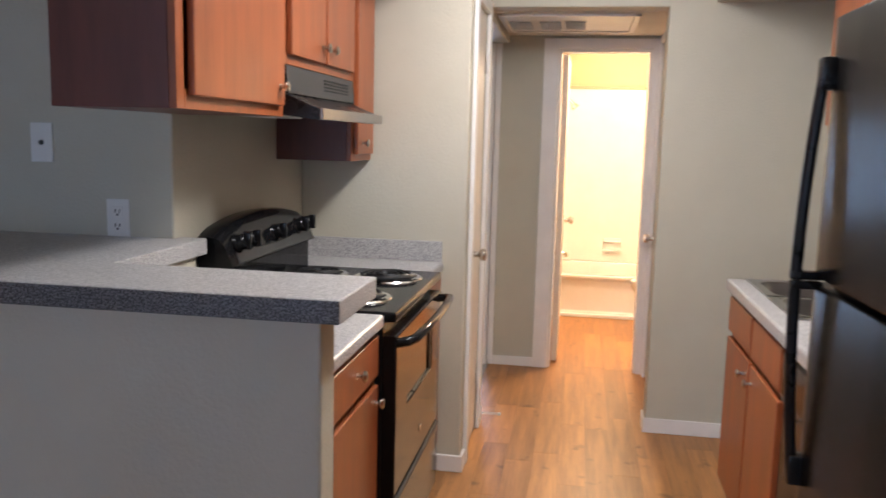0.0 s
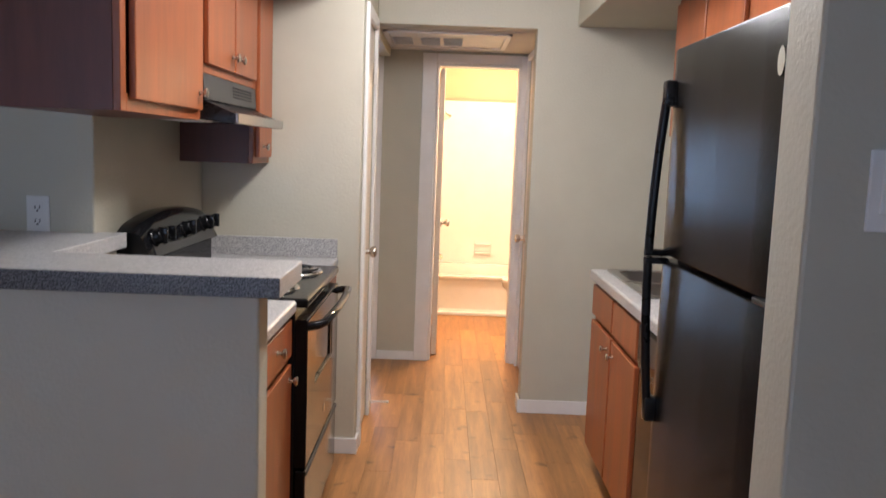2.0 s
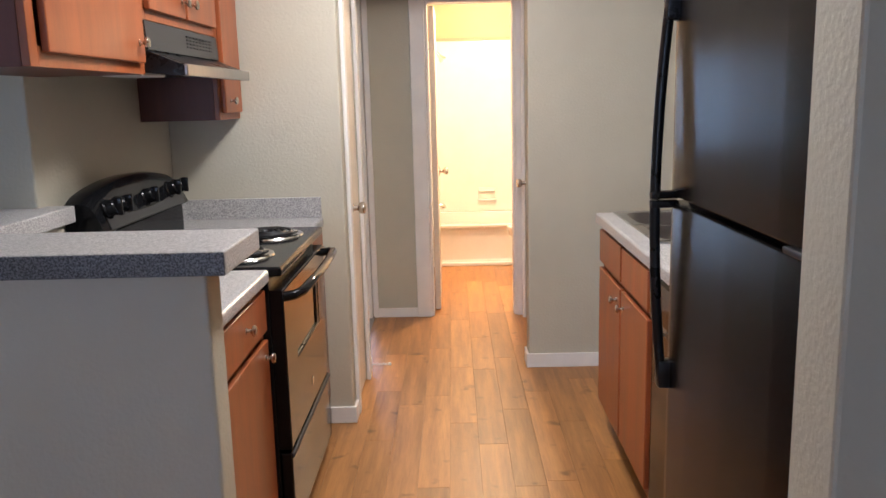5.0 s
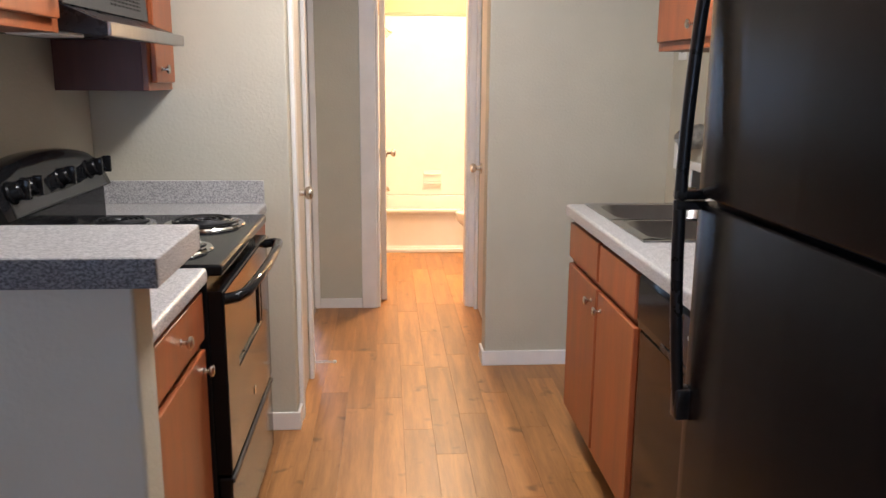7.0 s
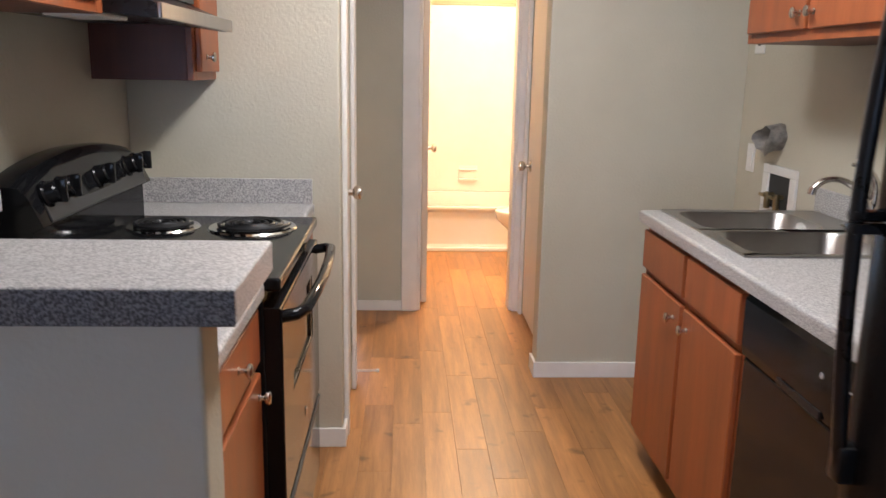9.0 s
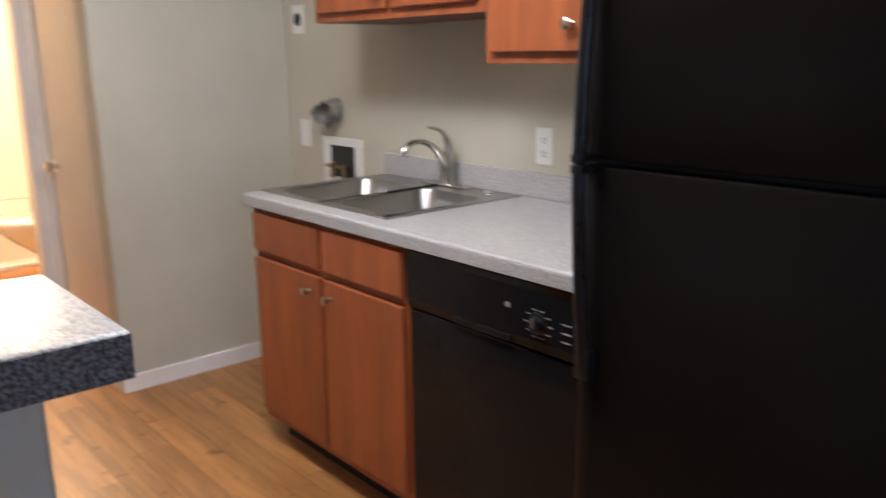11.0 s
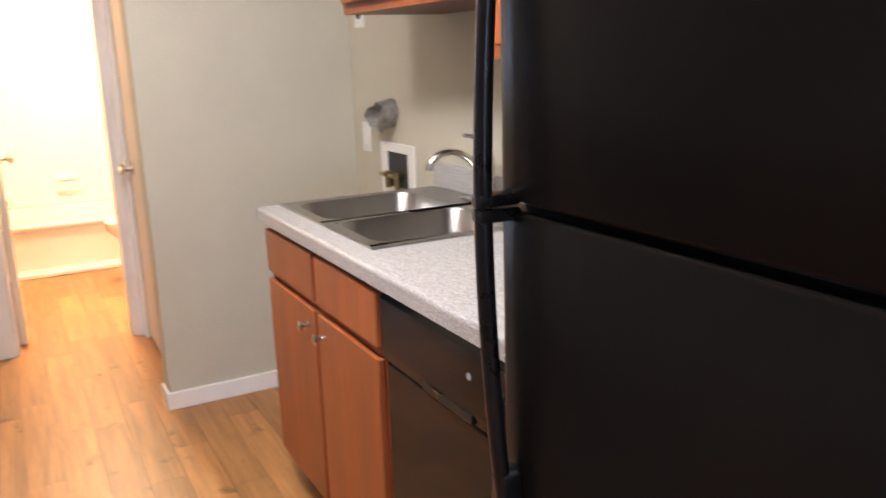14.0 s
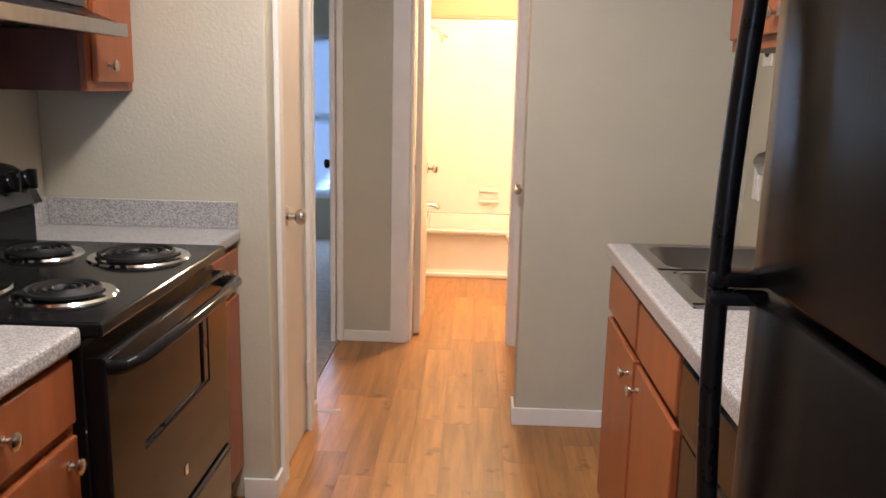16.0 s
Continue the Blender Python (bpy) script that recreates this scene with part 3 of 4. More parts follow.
def sink_mesh(bm):
    z = 0.9195
    X0, X1, Y0, Y1 = SX0 - 0.012, SX1 + 0.012, SY0 - 0.012, SY1 + 0.012
    ym = (Y0 + Y1) / 2
    bowls = [(X0 + 0.035, X1 - 0.115, Y0 + 0.035, ym - 0.018), (X0 + 0.035, X1 - 0.115, ym + 0.018, Y1 - 0.035)]
    for b in bowls:
        rim = bowl(bm, *b, z, 0.16)
        corners = [(b[1], b[3]), (b[0], b[3]), (b[0], b[2]), (b[1], b[2])]
        for q in range(4):
            c = bm.verts.new((*corners[q], z))
            for k in range(6):
                bm.faces.new((c, rim[q * 7 + k], rim[q * 7 + k + 1]))
    for lo, hi in (((X0, Y0), (X1, bowls[0][2])), ((X0, bowls[1][3]), (X1, Y1)), ((X0, bowls[0][3]), (X1, bowls[1][2])), ((X0, bowls[0][2]), (bowls[0][0], bowls[0][3])),
                   ((X0, bowls[1][2]), (bowls[0][0], bowls[1][3])), ((bowls[0][1], bowls[0][2]), (X1, bowls[0][3])), ((bowls[0][1], bowls[1][2]), (X1, bowls[1][3]))):
        vs = [bm.verts.new((lo[0], lo[1], z)), bm.verts.new((hi[0], lo[1], z)), bm.verts.new((hi[0], hi[1], z)), bm.verts.new((lo[0], hi[1], z))]
        bm.faces.new(vs)
    bmesh.ops.remove_doubles(bm, verts=bm.verts[:], dist=0.0002)
    for lo, hi in (((X0, Y0), (X1, Y0 + 0.004)), ((X0, Y1 - 0.004), (X1, Y1)), ((X0, Y0), (X0 + 0.004, Y1)), ((X1 - 0.004, Y0), (X1, Y1))):
        bx(bm, (*lo, 0.9152), (*hi, z + 0.0012), 0.0008)


part("basin", sink_mesh, STEEL, sink, True)
for yb in (-1.305, -0.96):
    def drain(bm, yb=yb):
        lathe(bm, (0.48, yb, 0.7605), (0, 0, 1), [(0, 0.045), (0.002, 0.045), (0.003, 0.036), (0.001, 0.030), (0.0012, 0.001)], 20)
    part("drain", drain, CHROME, sink, True)

fau = thing("faucet", (0.765, -1.13, 0.9195), "brushed nickel single-lever kitchen faucet behind the sink", "faucet")
part("base", lambda bm: (bx(bm, (0.738, -1.25, 0.9195), (0.795, -1.01, 0.929), 0.005), lathe(bm, (0.765, -1.13, 0.925), (0, 0, 1), [(0, 0.028), (0.02, 0.026), (0.10, 0.021), (0.12, 0.018), (0.125, 0.004)], 18)), NICKEL, fau, True)
def spout(bm):
    pts, radii = curve([(0.765, -1.13, 0.96), (0.750, -1.13, 1.03), (0.715, -1.127, 1.095), (0.665, -1.122, 1.135), (0.615, -1.117, 1.135), (0.582, -1.113, 1.105), (0.575, -1.112, 1.075)],
                       [0.021, 0.018, 0.0145, 0.0125, 0.012, 0.0125, 0.0135])
    tube(bm, pts, 0, 14, radii)


def lever(bm):
    pts, radii = curve([(0.768, -1.13, 1.03), (0.772, -1.13, 1.09), (0.762, -1.128, 1.145), (0.735, -1.124, 1.185), (0.690, -1.12, 1.200)], [0.021, 0.018, 0.012, 0.0085, 0.0075])
    tube(bm, pts, 0, 14, radii)


part("spout", spout, NICKEL, fau, True)
part("lever", lever, NICKEL, fau, True)
part("hole_cover", lambda bm: lathe(bm, (0.775, -1.385, 0.9195), (0, 0, 1), [(0, 0.021), (0.003, 0.020), (0.006, 0.012), (0.007, 0.001)], 18), CHROME, sink, True)


fau.location, fau.scale = (0.785, -1.165, 0.9195), (0.95, 1.0, 0.73)


# ---- dishwasher ----
dw = thing("dishwasher", (0.5, -1.97, 0), "black built-in dishwasher with a dial panel", "dishwasher")
box_part("body", (0.26, -2.238, 0.10), (0.83, -1.639, 0.868), BPLAST, dw, 0.002)
box_part("door", (0.226, -2.236, 0.115), (0.26, -1.641, 0.705), BLACK, dw, 0.006)
part("control_panel", lambda bm: prism(bm, [(0.262, 0.71), (0.222, 0.71), (0.217, 0.735), (0.217, 0.850), (0.225, 0.866), (0.262, 0.866)], "y", -2.236, -1.641, 0.002), BLACK, dw)
part("latch_recess", lambda bm: bx(bm, (0.2145, -2.03, 0.712), (0.222, -1.84, 0.730), 0.002), BPLAST, dw)
part("dial", lambda bm: lathe(bm, (0.217, -2.115, 0.777), (-1, 0, 0), [(0, 0.026), (0.004, 0.026), (0.006, 0.019), (0.018, 0.017), (0.020, 0.001)], 20), BPLAST, dw, True)


def dw_marks(bm):
    for k in range(10):
        a = radians(36 * k)
        y, z = -2.115 + 0.036 * math.cos(a), 0.777 + 0.033 * math.sin(a)
        bx(bm, (0.2158, y - 0.006, z - 0.0015), (0.2175, y + 0.006, z + 0.0015))
    for k in range(3):
        bx(bm, (0.2158, -2.21, 0.752 + k * 0.02), (0.2175, -2.185, 0.755 + k * 0.02))
    bx(bm, (0.197 - 0.0006, -2.1165, 0.772), (0.1985, -2.1135, 0.793))
    lathe(bm, (0.217, -2.02, 0.802), (-1, 0, 0), [(0, 0.007), (0.0012, 0.007), (0.0014, 0.001)], 16)


tagged(part("marking", dw_marks, MARK, dw), kind="stuff")
box_part("toe_panel", (0.29, -2.236, 0.0), (0.31, -1.641, 0.10), TOE, dw, 0.002)

# ---- refrigerator ----
fr = thing("refrigerator", (0.45, -2.69, 0), "black top-freezer refrigerator with bowed black handles", "refrigerator")
FY0, FY1 = -3.015, -2.324
box_part("body", (0.165, FY0 + 0.004, 0.02), (0.83, FY1 - 0.004, 1.655), FRIDGE, fr, 0.006)
box_part("base_grille", (0.14, FY0 + 0.01, 0.0), (0.17, FY1 - 0.01, 0.085), BPLAST, fr, 0.003)


def fdoor(z0, z1):
    def build(bm):
        pts = [(0.160, FY0), (0.110, FY0), (0.098, FY0 + 0.008), (0.090, FY0 + 0.03), (0.088, -2.9), (0.086, -2.69), (0.083, -2.5), (0.082, FY1 - 0.05), (0.085, FY1 - 0.022), (0.093, FY1 - 0.007), (0.106, FY1), (0.160, FY1)]
        prism(bm, pts, "z", z0, z1, 0.006)
    return build


part("freezer_door", fdoor(1.180, 1.668), FRIDGE, fr, True)
part("fridge_door", fdoor(0.095, 1.167), FRIDGE, fr, True)
part("gasket", lambda bm: bx(bm, (0.125, FY0 + 0.01, 1.167), (0.16, FY1 - 0.01, 1.180)), SLOT, fr)


def handle(bm, z0, z1, up):
    """A bowed bar with a broad foot at the far end and a slim foot at the gap between the doors."""
    zs = [z0 + (z1 - z0) * k / 14 for k in range(15)]
    y = -2.360
    ring = []
    for k, z in enumerate(zs):
        u = k / 14
        x = 0.047 + 0.022 * u * u
        ring.append((x, y - 0.006 * u, z))
    pr = None
    for (x, yy, z), u in zip(ring, zs):
        w, d = 0.013, 0.011
        vs = [bm.verts.new((x + d * math.cos(a), yy + w * math.sin(a), z)) for a in [2 * math.pi * j / 12 for j in range(12)]]
        if pr:
            for j in range(12):
                bm.faces.new((pr[j], pr[(j + 1) % 12], vs[(j + 1) % 12], vs[j]))
        else:
            bm.faces.new(vs[::-1])
        pr = vs
    bm.faces.new(pr)
    s = 1 if z1 > z0 else -1
    x, yy, z = ring[-1]
    bx(bm, (x - 0.012, yy - 0.018, z - 0.055 * s), (0.092, yy + 0.018, z + 0.006 * s), 0.006)
    x, yy, z = ring[0]
    bx(bm, (x - 0.010, yy - 0.013, z), (0.095, yy + 0.013, z + 0.016 * s), 0.004)


part("freezer_handle", lambda bm: handle(bm, 1.1755, 1.588, True), BPLAST, fr, True)
part("fridge_handle", lambda bm: handle(bm, 1.1725, 0.772, False), BPLAST, fr, True)


def badge(bm):
    vs = [bm.verts.new((0.0862, -2.965 + 0.014 * math.cos(a), 1.575 + 0.024 * math.sin(a))) for a in [2 * math.pi * k / 20 for k in range(20)]]
    f = bm.faces.new(vs)
    r = bmesh.ops.extrude_face_region(bm, geom=[f])
    bmesh.ops.translate(bm, vec=(0.008, 0, 0), verts=[v for v in r["geom"] if isinstance(v, bmesh.types.BMVert)])


part("badge", badge, CHROME, fr)
part("hinge_cover", lambda bm: bx(bm, (0.11, FY0 + 0.01, 1.663), (0.20, FY0 + 0.07, 1.68), 0.005), BPLAST, fr)
part("centre_hinge", lambda bm: bx(bm, (0.0845, FY0 + 0.012, 1.168), (0.125, FY0 + 0.09, 1.179), 0.003), BPLAST, fr)

# ---- range ----
rg = thing("range", (-1.2, -1.36, 0), "black freestanding electric coil range with oven", "range")
RY0, RY1 = -1.738, -0.978
box_part("body", (-1.515, RY0, 0.03), (-0.935, RY1, 0.888), BLACK, rg, 0.004)
part("cooktop", lambda bm: bx(bm, (-1.515, RY0 - 0.002, 0.888), (-0.895, RY1 + 0.002, 0.919), 0.008, 3), BLACK, rg)
OY0, OY1, OZ0, OZ1 = -1.565, -1.150, 0.592, 0.772   # oven window


def oven_door(bm):
    """A door leaf with a recessed window opening."""
    y0, y1, z0, z1 = RY0 + 0.004, RY1 - 0.004, 0.348, 0.848
    rings = []
    for x, e, w in ((-0.934, 0.0, 0.0), (-0.900, 0.0, None), (-0.8965, 0.002, None), (-0.895, 0.006, None)):
        rings.append([bm.verts.new((x, y, z)) for y, z in ((y0 + e, z0 + e), (y1 - e, z0 + e), (y1 - e, z1 - e), (y0 + e, z1 - e))])
    for x, e in ((-0.895, -0.005), (-0.8975, -0.001), (-0.904, 0.0)):
        rings.append([bm.verts.new((x, y, z)) for y, z in ((OY0 + e, OZ0 + e), (OY1 - e, OZ0 + e), (OY1 - e, OZ1 - e), (OY0 + e, OZ1 - e))])
    for p, q in zip(rings, rings[1:]):
        for k in range(4):
            bm.faces.new((p[k], p[(k + 1) % 4], q[(k + 1) % 4], q[k]))
    bm.faces.new(rings[0][::-1])


part("oven_door", oven_door, BLACK, rg)
box_part("door_window", (-0.9038, OY0 + 0.001, OZ0 + 0.001), (-0.9025, OY1 - 0.001, OZ1 - 0.001), BLACK, rg, 0)
part("window_rim", lambda bm: [bx(bm, lo, hi, 0.001) for lo, hi in (((-0.9022, OY0 + 0.002, OZ0 + 0.001), (-0.8965, OY1 - 0.002, OZ0 + 0.004)),
     ((-0.9022, OY1 - 0.030, OZ0 + 0.004), (-0.897, OY1 - 0.001, OZ1 - 0.001)))], BPLAST, rg)
part("drawer", lambda bm: bx(bm, (-0.934, RY0 + 0.004, 0.075), (-0.897, RY1 - 0.004, 0.336), 0.007, 3), BLACK, rg)
part("drawer_grip", lambda bm: bx(bm, (-0.899, RY0 + 0.01, 0.318), (-0.892, RY1 - 0.01, 0.334), 0.003), SLOT, rg)
part("badge", lambda bm: bx(bm, (-0.896, -1.353, 0.418), (-0.892, -1.335, 0.442), 0.0015), CHROME, rg)
part("oven_handle", lambda bm: tube(bm, [(-0.897, RY0 + 0.03, 0.822), (-0.865, RY0 + 0.032, 0.828), (-0.848, RY0 + 0.06, 0.832), (-0.838, -1.5, 0.834), (-0.836, -1.358, 0.834), (-0.838, -1.2, 0.834),
     (-0.848, RY1 - 0.06, 0.832), (-0.865, RY1 - 0.032, 0.828), (-0.897, RY1 - 0.03, 0.822)], 0.015, 12), BLACK, rg, True)


def backguard(bm):
    n, low, rows = 16, 0.919, []
    for k in range(n + 1):
        u = k / n
        y = RY0 + 0.004 + (RY1 - RY0 - 0.008) * u
        zt = 1.115 + 0.055 * math.sin(math.pi * u) ** 0.6
        pts = [(-1.515, low), (-1.425, low), (-1.425, 1.015), (-1.400, 1.028), (-1.43, zt - 0.022), (-1.450, zt - 0.004), (-1.475, zt), (-1.515, zt - 0.004)]
        rows.append([bm.verts.new((x, y, z)) for x, z in pts])
    for a, b in zip(rows, rows[1:]):
        for j in range(8):
            bm.faces.new((a[j], a[(j + 1) % 8], b[(j + 1) % 8], b[j]))
    bm.faces.new(rows[0])
    bm.faces.new(rows[-1][::-1])


part("backguard", backguard, BLACK, rg, True)
part("control_panel", lambda bm: prism(bm, [(-1.3985, 1.034), (-1.4005, 1.030), (-1.4165, 1.074), (-1.4142, 1.076)], "y", RY0 + 0.05, RY1 - 0.05), DGREY, rg)
for ky in (-1.665, -1.585, -1.36, -1.135, -1.055):
    part("knob", lambda bm, ky=ky: (lathe(bm, (-1.420, ky, 1.090), (0.94, 0, 0.34), [(0, 0.031), (0.006, 0.031), (0.010, 0.026), (0.030, 0.024), (0.034, 0.020), (0.035, 0.001)], 18),
                                     bx(bm, (-1.396, ky - 0.006, 1.074), (-1.372, ky + 0.006, 1.126), 0.002)), BLACK, rg, True)
for bxx, byy, br in ((-1.06, -1.545, 0.083), (-1.06, -1.165, 0.105), (-1.315, -1.545, 0.105), (-1.315, -1.165, 0.083)):
    part("drip_pan", lambda bm: lathe(bm, (bxx, byy, 0.9185), (0, 0, 1), [(0.001, br + 0.022), (0.006, br + 0.018), (0.004, br + 0.010), (0.002, br * 0.6), (0.0015, 0.001)], 32), CHROME, rg, True)
    def coil(bm, cx=bxx, cy=byy, r=br):
        n = 110
        tube(bm, [(cx + (0.018 + (r - 0.018) * k / n) * math.cos(k * 2 * math.pi * 4 / n), cy + (0.018 + (r - 0.018) * k / n) * math.sin(k * 2 * math.pi * 4 / n), 0.932) for k in range(n + 1)], 0.0055, 6)
        for a in (90, 210, 330):
            tube(bm, [(cx, cy, 0.925), (cx + r * math.cos(radians(a)), cy + r * math.sin(radians(a)), 0.925)], 0.003, 6)
    part("burner_coil", coil, COIL, rg, True)

rg.location.x += 0.014

# ---- hood ----
hd = thing("range_hood", (-1.4, -1.34, 1.47), "black under-cabinet range hood with a metal front lip", "range hood")
HY0, HY1 = -1.698, -0.988
part("shell", lambda bm: prism(bm, [(-1.539, 1.631), (-1.238, 1.631), (-1.232, 1.545), (-1.128, 1.502), (-1.128, 1.474), (-1.145, 1.472), (-1.30, 1.490), (-1.539, 1.490)], "y", HY0, HY1, 0.002), BPLAST, hd)
part("front_panel", lambda bm: prism(bm, [(-1.2365, 1.628), (-1.2335, 1.628), (-1.2275, 1.548), (-1.2310, 1.548)], "y", HY0 + 0.003, HY1 - 0.003), DGREY, hd)
part("front_lip", lambda bm: bx(bm, (-1.129, HY0 - 0.001, 1.472), (-1.119, HY1 + 0.001, 1.506), 0.003), STEEL, hd)
part("vent_slot", lambda bm: [bx(bm, (-1.2345, -1.34 + 0.035 * j, 1.572 + 0.011 * k), (-1.2275, -1.312 + 0.035 * j, 1.577 + 0.011 * k)) for j in range(8) for k in range(4)], SLOT, hd)
part("lens", lambda bm: bx(bm, (-1.40, -1.62, 1.478), (-1.28, -1.42, 1.489), 0.004), WPLAST, hd)


# ---- plates and fittings on the walls ----
def plate(name, at, normal, w, hgt, label, kind):
    """A cover plate with its sockets or switches; normal is x or y with a sign."""
    ax, s = normal
    t = thing(name, at, label, "outlet" if "outlet" in name else "wall plate")
    def put(bm, u0, u1, v0, v1, d0, d1, bev=0.0):
        if ax == "y":
            bx(bm, (at[0] + u0, at[1] + s * d0, at[2] + v0), (at[0] + u1, at[1] + s * d1, at[2] + v1), bev)
        else:
            bx(bm, (at[0] + s * d0, at[1] + u0, at[2] + v0), (at[0] + s * d1, at[1] + u1, at[2] + v1), bev)
    part("cover", lambda bm: put(bm, -w / 2, w / 2, -hgt / 2, hgt / 2, 0.0, 0.006, 0.0025), WPLAST, t)
    if kind == "outlet":
        part("socket", lambda bm: (put(bm, -0.016, 0.016, 0.006, 0.036, 0.006, 0.008, 0.001), put(bm, -0.016, 0.016, -0.036, -0.006, 0.006, 0.008, 0.001)), WPLAST, t)
        tagged(part("slot", lambda bm: [put(bm, u - 0.0016, u + 0.0016, v - 0.005, v + 0.005, 0.008, 0.0085) for v in (0.023, -0.019) for u in (-0.007, 0.007)]
             + [put(bm, -0.003, 0.003, v - 0.003, v + 0.003, 0.008, 0.0085) for v in (0.012, -0.030)], SLOT, t), kind="stuff")
    elif kind == "jack":
        part("socket", lambda bm: lathe(bm, (at[0], at[1] + s * 0.006, at[2]), (0, s, 0), [(0, 0.008), (0.004, 0.007), (0.006, 0.004)], 12), SLOT, t)
    elif kind == "round":
        part("socket", lambda bm: lathe(bm, (at[0] + s * 0.006, at[1], at[2]), (s, 0, 0), [(0, 0.028), (0.003, 0.027), (0.004, 0.001)], 20), SLOT, t)
    else:
        for u in kind:
            part("rocker", lambda bm, u=u: put(bm, u - 0.016, u + 0.016, -0.033, 0.033, 0.006, 0.010, 0.002), WPLAST, t)
    return t


plate("wall_outlet", (-1.714, -1.8, 1.168), ("y", -1), 0.072, 0.117, "white duplex wall outlet above the bar", "outlet")
plate("cable_jack", (-1.954, -1.8, 1.386), ("y", -1), 0.072, 0.117, "white cable jack plate above the bar", "jack")
plate("wall_outlet", (XR, -1.56, 1.08), ("x", -1), 0.072, 0.117, "white duplex wall outlet above the counter", "outlet")
plate("wall_outlet", (XR, -0.125, 1.52), ("x", -1), 0.09, 0.12, "white dryer outlet with a round dark socket", "round")
plate("wall_switch", (XR, -0.14, 1.036), ("x", -1), 0.072, 0.117, "white wall switch near the corner", (0.0,))
plate("light_switch", (0.212, -3.15, 1.375), ("y", -1), 0.125, 0.118, "white double light switch on the pier wall", (-0.03, 0.03))

wb = thing("washer_box", (XR, -0.455, 0.87), "white recessed washer supply box with valves", "utility box")


def wbox(bm):
    y0, y1, z0, z1 = -0.572, -0.29, 0.83, 1.032
    for lo, hi in (((y0, z0), (y1, z0 + 0.035)), ((y0, z1 - 0.035), (y1, z1)), ((y0, z0 + 0.035), (y0 + 0.05, z1 - 0.035)), ((y1 - 0.05, z0 + 0.035), (y1, z1 - 0.035))):
        bx(bm, (XR - 0.012, lo[0], lo[1]), (XR, hi[0], hi[1]), 0.003)


part("frame", wbox, WPLAST, wb)
box_part("recess", (XR - 0.004, -0.522, 0.865), (XR - 0.001, -0.34, 0.997), SLOT, wb, 0)
for vy in (-0.39, -0.47):
    part("valve", lambda bm, y=vy: (tube(bm, [(XR - 0.03, y, 0.865), (XR - 0.03, y, 0.928)], 0.012, 10), tube(bm, [(XR - 0.05, y, 0.918), (XR - 0.005, y, 0.918)], 0.008, 10),
                                    bx(bm, (XR - 0.058, y - 0.022, 0.911), (XR - 0.048, y + 0.022, 0.925), 0.003)), BRASS, wb)

vt = thing("dryer_vent", (XR, -0.385, 1.145), "crumpled grey metal dryer vent collar on the wall", "vent")


def vent(bm):
    n, rows = 22, []
    for i, d in enumerate((0.0, 0.025, 0.05, 0.07)):
        row = []
        for k in range(n):
            a = 2 * math.pi * k / n
            r = 0.052 + 0.008 * noise.noise((k * 0.6, i * 1.3, 4.0)) + (0.01 if i == 3 and k % 5 == 0 else 0)
            row.append(bm.verts.new((XR - d - (0.018 * math.sin(a * 2.0 + 1) if i == 3 else 0), -0.385 + r * math.cos(a) * 1.1, 1.145 + r * math.sin(a) - 0.02 * (i / 3))))
        rows.append(row)
    for a, b in zip(rows, rows[1:]):
        for k in range(n):
            bm.faces.new((a[k], a[(k + 1) % n], b[(k + 1) % n], b[k]))
    r = bmesh.ops.solidify(bm, geom=bm.faces[:], thickness=0.002)


part("collar", vent, FOIL, vt, True)
part("throat", lambda bm: lathe(bm, (XR, -0.385, 1.14), (-1, 0, 0), [(0, 0.046), (0.004, 0.046), (0.005, 0.001)], 20), SLOT, vt)

# ---- bathroom ----
tub = thing("bathtub", (0.24, 3.06, 0), "white bathtub with a plain apron", "bathtub")


def tub_mesh(bm):
    x0, x1, y0, y1, z = -0.618, 1.098, 2.60, 3.448, 0.345
    prism(bm, [(y0 + 0.02, 0.0), (y0 + 0.012, 0.02), (y0 + 0.03, 0.05), (y0 + 0.03, 0.30), (y0, 0.325), (y0, z), (y0 + 0.09, z), (y0 + 0.15, 0.06), (y0 + 0.15, 0.0)], "x", x0, x1, 0.004)
    bx(bm, (x0, y0 + 0.15, 0.0), (x1, y1, 0.07), 0.004)
    bx(bm, (x0, y1 - 0.06, 0.07), (x1, y1, z), 0.01)
    bx(bm, (x0, y0 + 0.12, 0.07), (x0 + 0.08, y1, z), 0.01)
    bx(bm, (x1 - 0.08, y0 + 0.12, 0.07), (x1, y1, z), 0.01)


part("shell", tub_mesh, PORC, tub, True)
part("skirting", lambda bm: bx(bm, (-0.618, 2.588, 0), (1.098, 2.612, 0.03), 0.006), TRIM, tub)
structure(part("tub_surround", lambda bm: (bx(bm, (-0.619, 3.430, 0.346), (1.099, 3.4495, 1.89), 0.004), bx(bm, (-0.6195, 2.62, 0.346), (-0.604, 3.43, 1.89), 0.004), bx(bm, (1.084, 2.62, 0.346), (1.0995, 3.43, 1.89), 0.004)), PORC),
          "glossy white tub surround panels", "tub surround")
structure(part("trim_surround", lambda bm: bx(bm, (-0.604, 3.412, 1.885), (1.084, 3.431, 1.912), 0.004), BEIGE), "beige trim along the surround top", "trim")
sd = thing("soap_dish", (-0.065, 3.43, 0.50), "white ceramic soap dish on the surround", "soap dish")
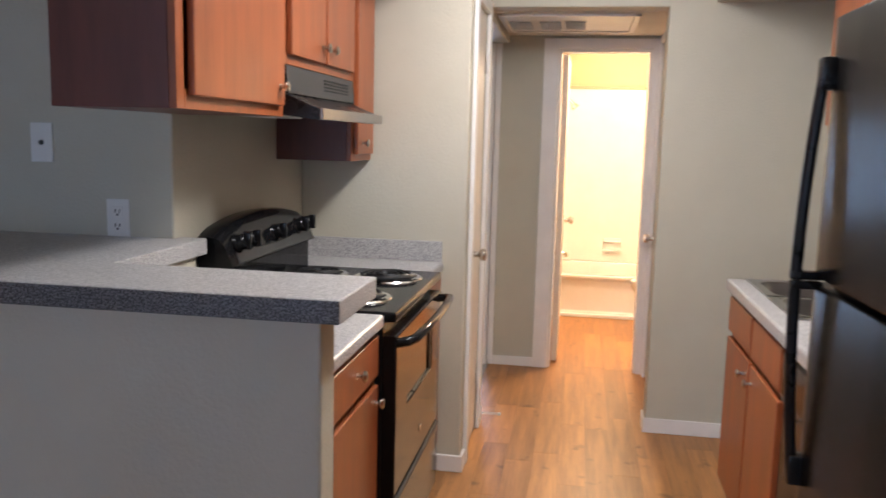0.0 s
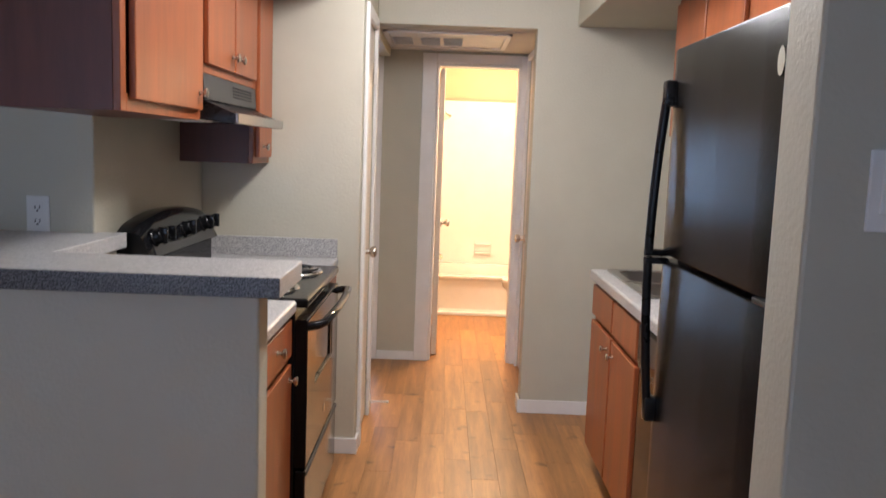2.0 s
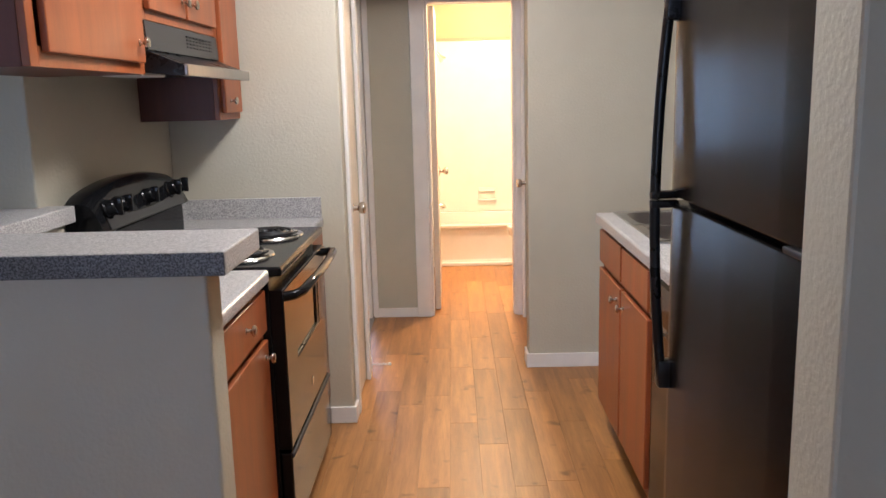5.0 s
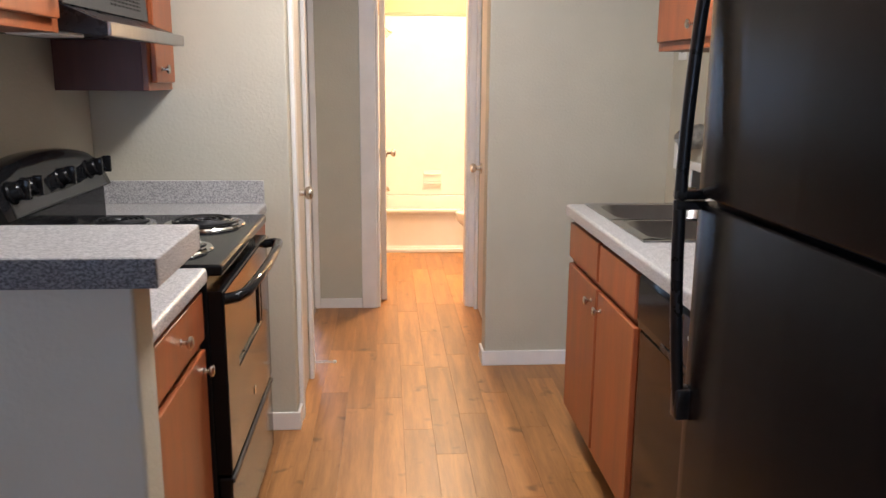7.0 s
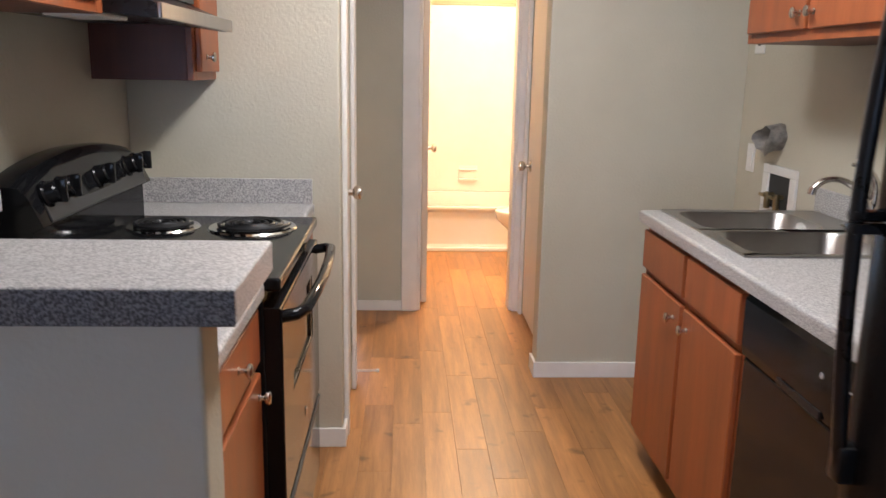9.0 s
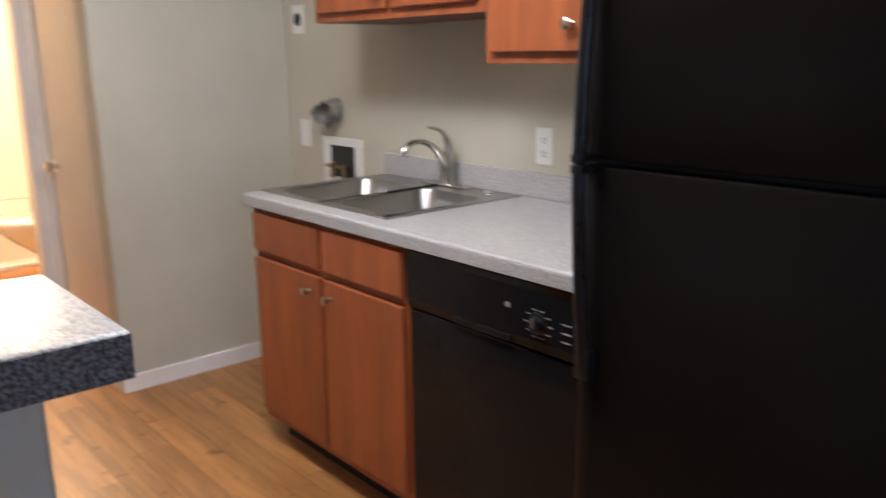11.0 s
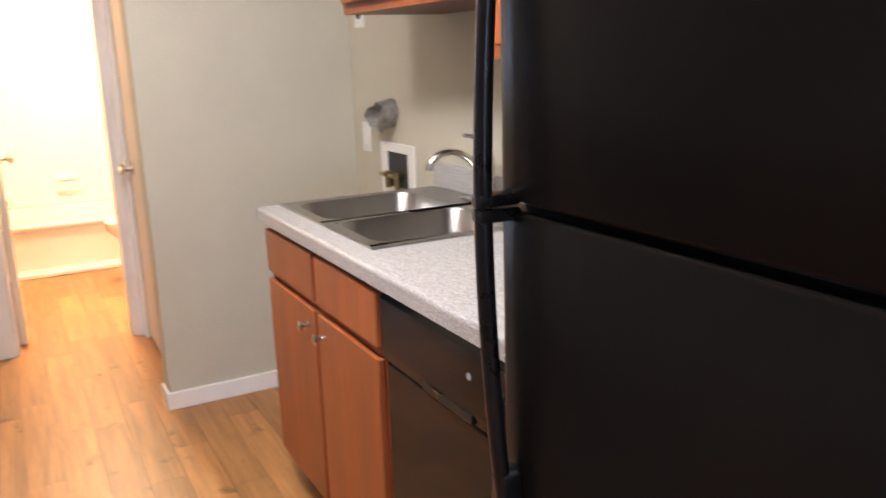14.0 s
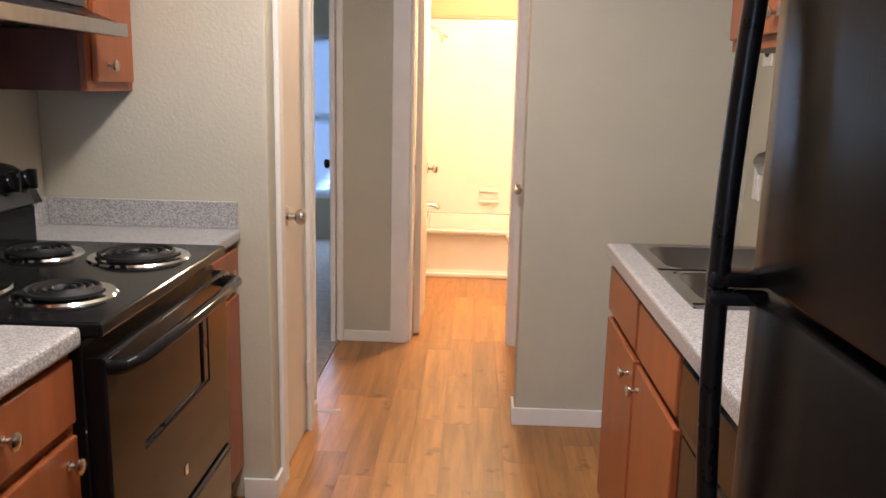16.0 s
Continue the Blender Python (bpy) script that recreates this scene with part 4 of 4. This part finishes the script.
part("tray", lambda bm: (bx(bm, (-0.145, 3.385, 0.445), (0.015, 3.43, 0.462), 0.006), bx(bm, (-0.145, 3.418, 0.462), (0.015, 3.43, 0.565), 0.005), tube(bm, [(-0.13, 3.40, 0.535), (0.0, 3.40, 0.535)], 0.008, 10),
     bx(bm, (-0.14, 3.395, 0.525), (-0.125, 3.42, 0.545), 0.003), bx(bm, (-0.005, 3.395, 0.525), (0.01, 3.42, 0.545), 0.003)), PORC, sd, True)
sh = thing("shower_head", (-0.604, 3.05, 1.74), "chrome shower head on a bent arm", "shower head")
part("arm", lambda bm: tube(bm, [(-0.604, 3.05, 1.80), (-0.55, 3.05, 1.80), (-0.50, 3.05, 1.775), (-0.47, 3.05, 1.745)], 0.011, 10), NICKEL, sh, True)
part("head", lambda bm: lathe(bm, (-0.475, 3.05, 1.75), (0.6, 0, -0.75), [(0, 0.014), (0.02, 0.016), (0.045, 0.032), (0.06, 0.034), (0.062, 0.001)], 18), NICKEL, sh, True)
sp = thing("tub_spout", (-0.604, 3.05, 0.45), "chrome tub spout on the surround", "tub spout")
part("spout", lambda bm: tube(bm, [(-0.604, 3.05, 0.46), (-0.50, 3.05, 0.46), (-0.47, 3.05, 0.45), (-0.462, 3.05, 0.43)], 0.022, 12), NICKEL, sp, True)

wc = thing("toilet", (0.5, 2.15, 0), "white porcelain toilet with closed lid", "toilet")


def oval(bm, rows, n=24):
    prev = None
    for z, cx, rx, ry in rows:
        vs = [bm.verts.new((cx + rx * math.cos(2 * math.pi * k / n), 2.15 + ry * math.sin(2 * math.pi * k / n), z)) for k in range(n)]
        if prev:
            for k in range(n):
                bm.faces.new((prev[k], prev[(k + 1) % n], vs[(k + 1) % n], vs[k]))
        else:
            bm.faces.new(vs[::-1])
        prev = vs
    bm.faces.new(prev)


part("bowl", lambda bm: oval(bm, [(0, 0.52, 0.24, 0.11), (0.03, 0.52, 0.23, 0.105), (0.16, 0.52, 0.20, 0.10), (0.26, 0.46, 0.27, 0.15), (0.34, 0.43, 0.325, 0.18), (0.375, 0.43, 0.33, 0.185)]), PORC, wc, True)
part("lid", lambda bm: oval(bm, [(0.376, 0.43, 0.335, 0.188), (0.392, 0.43, 0.338, 0.19), (0.402, 0.43, 0.335, 0.187), (0.410, 0.43, 0.32, 0.175)]), PORC, wc, True)
part("tank", lambda bm: (bx(bm, (0.86, 1.93, 0.36), (1.06, 2.37, 0.70), 0.02, 3), bx(bm, (0.85, 1.92, 0.702), (1.07, 2.38, 0.735), 0.01), bx(bm, (0.6, 2.04, 0.2), (0.9, 2.26, 0.36), 0.02)), PORC, wc, True)

wc.location.x -= 0.06
vl = thing("bath_ceiling_light", (0.05, 1.95, 2.36), "white dome ceiling light in the bathroom", "ceiling light")
part("base", lambda bm: lathe(bm, (0.05, 1.95, 2.36), (0, 0, -1), [(0, 0.13), (0.02, 0.13), (0.022, 0.001)], 28), TRIM, vl, True)
part("dome", lambda bm: lathe(bm, (0.05, 1.95, 2.337), (0, 0, -1), [(0, 0.12), (0.02, 0.115), (0.04, 0.09), (0.052, 0.05), (0.056, 0.001)], 28), DIFFUSER, vl, True)

# ---- floor planks ----
PW, PL = 0.118, 0.92
floor_ob = bpy.data.objects["floor"]
shapes = []
for cut in (1.0, 0.62, 0.8):
    bm = bmesh.new()
    bx(bm, (0.0003, 0.0003, -0.0035), (PW - 0.0003, PL * cut - 0.0003, 0.0), 0.0005, 1)
    me = bpy.data.meshes.new("plank")
    bm.to_mesh(me)
    bm.free()
    me.materials.append(PLANK)
    shapes.append((me, PL * cut))
rng = random.Random(5)
x = -1.0
while x < 0.88:
    y = -5.36
    while y < 2.66:
        me, ln = rng.choice(shapes + shapes[:1])
        p = new("plank", me)
        p.location = (x, y, 0.0)
        p.parent = floor_ob
        y += ln
    x += PW


def rest_planks(bm):
    """The planks outside the galley, in one piece."""
    for x0, x1, y0, y1 in ((-3.99, -1.0, -6.49, -2.51), (0.90, 2.99, -6.49, -3.16), (-1.0, 0.90, -6.49, -5.36)):
        x = x0
        while x < x1 - 0.02:
            y, w = y0, min(PW, x1 - x)
            first = rng.random()
            while y < y1 - 0.02:
                ln = min(PL * (0.2 + 0.8 * first if y == y0 else 1.0), y1 - y)
                bx(bm, (x + 0.0004, y + 0.0004, -0.0035), (x + w - 0.0004, y + ln - 0.0004, 0.0))
                y += ln
            x += PW


tagged(part("planks", rest_planks, PLANK, floor_ob), kind="stuff")
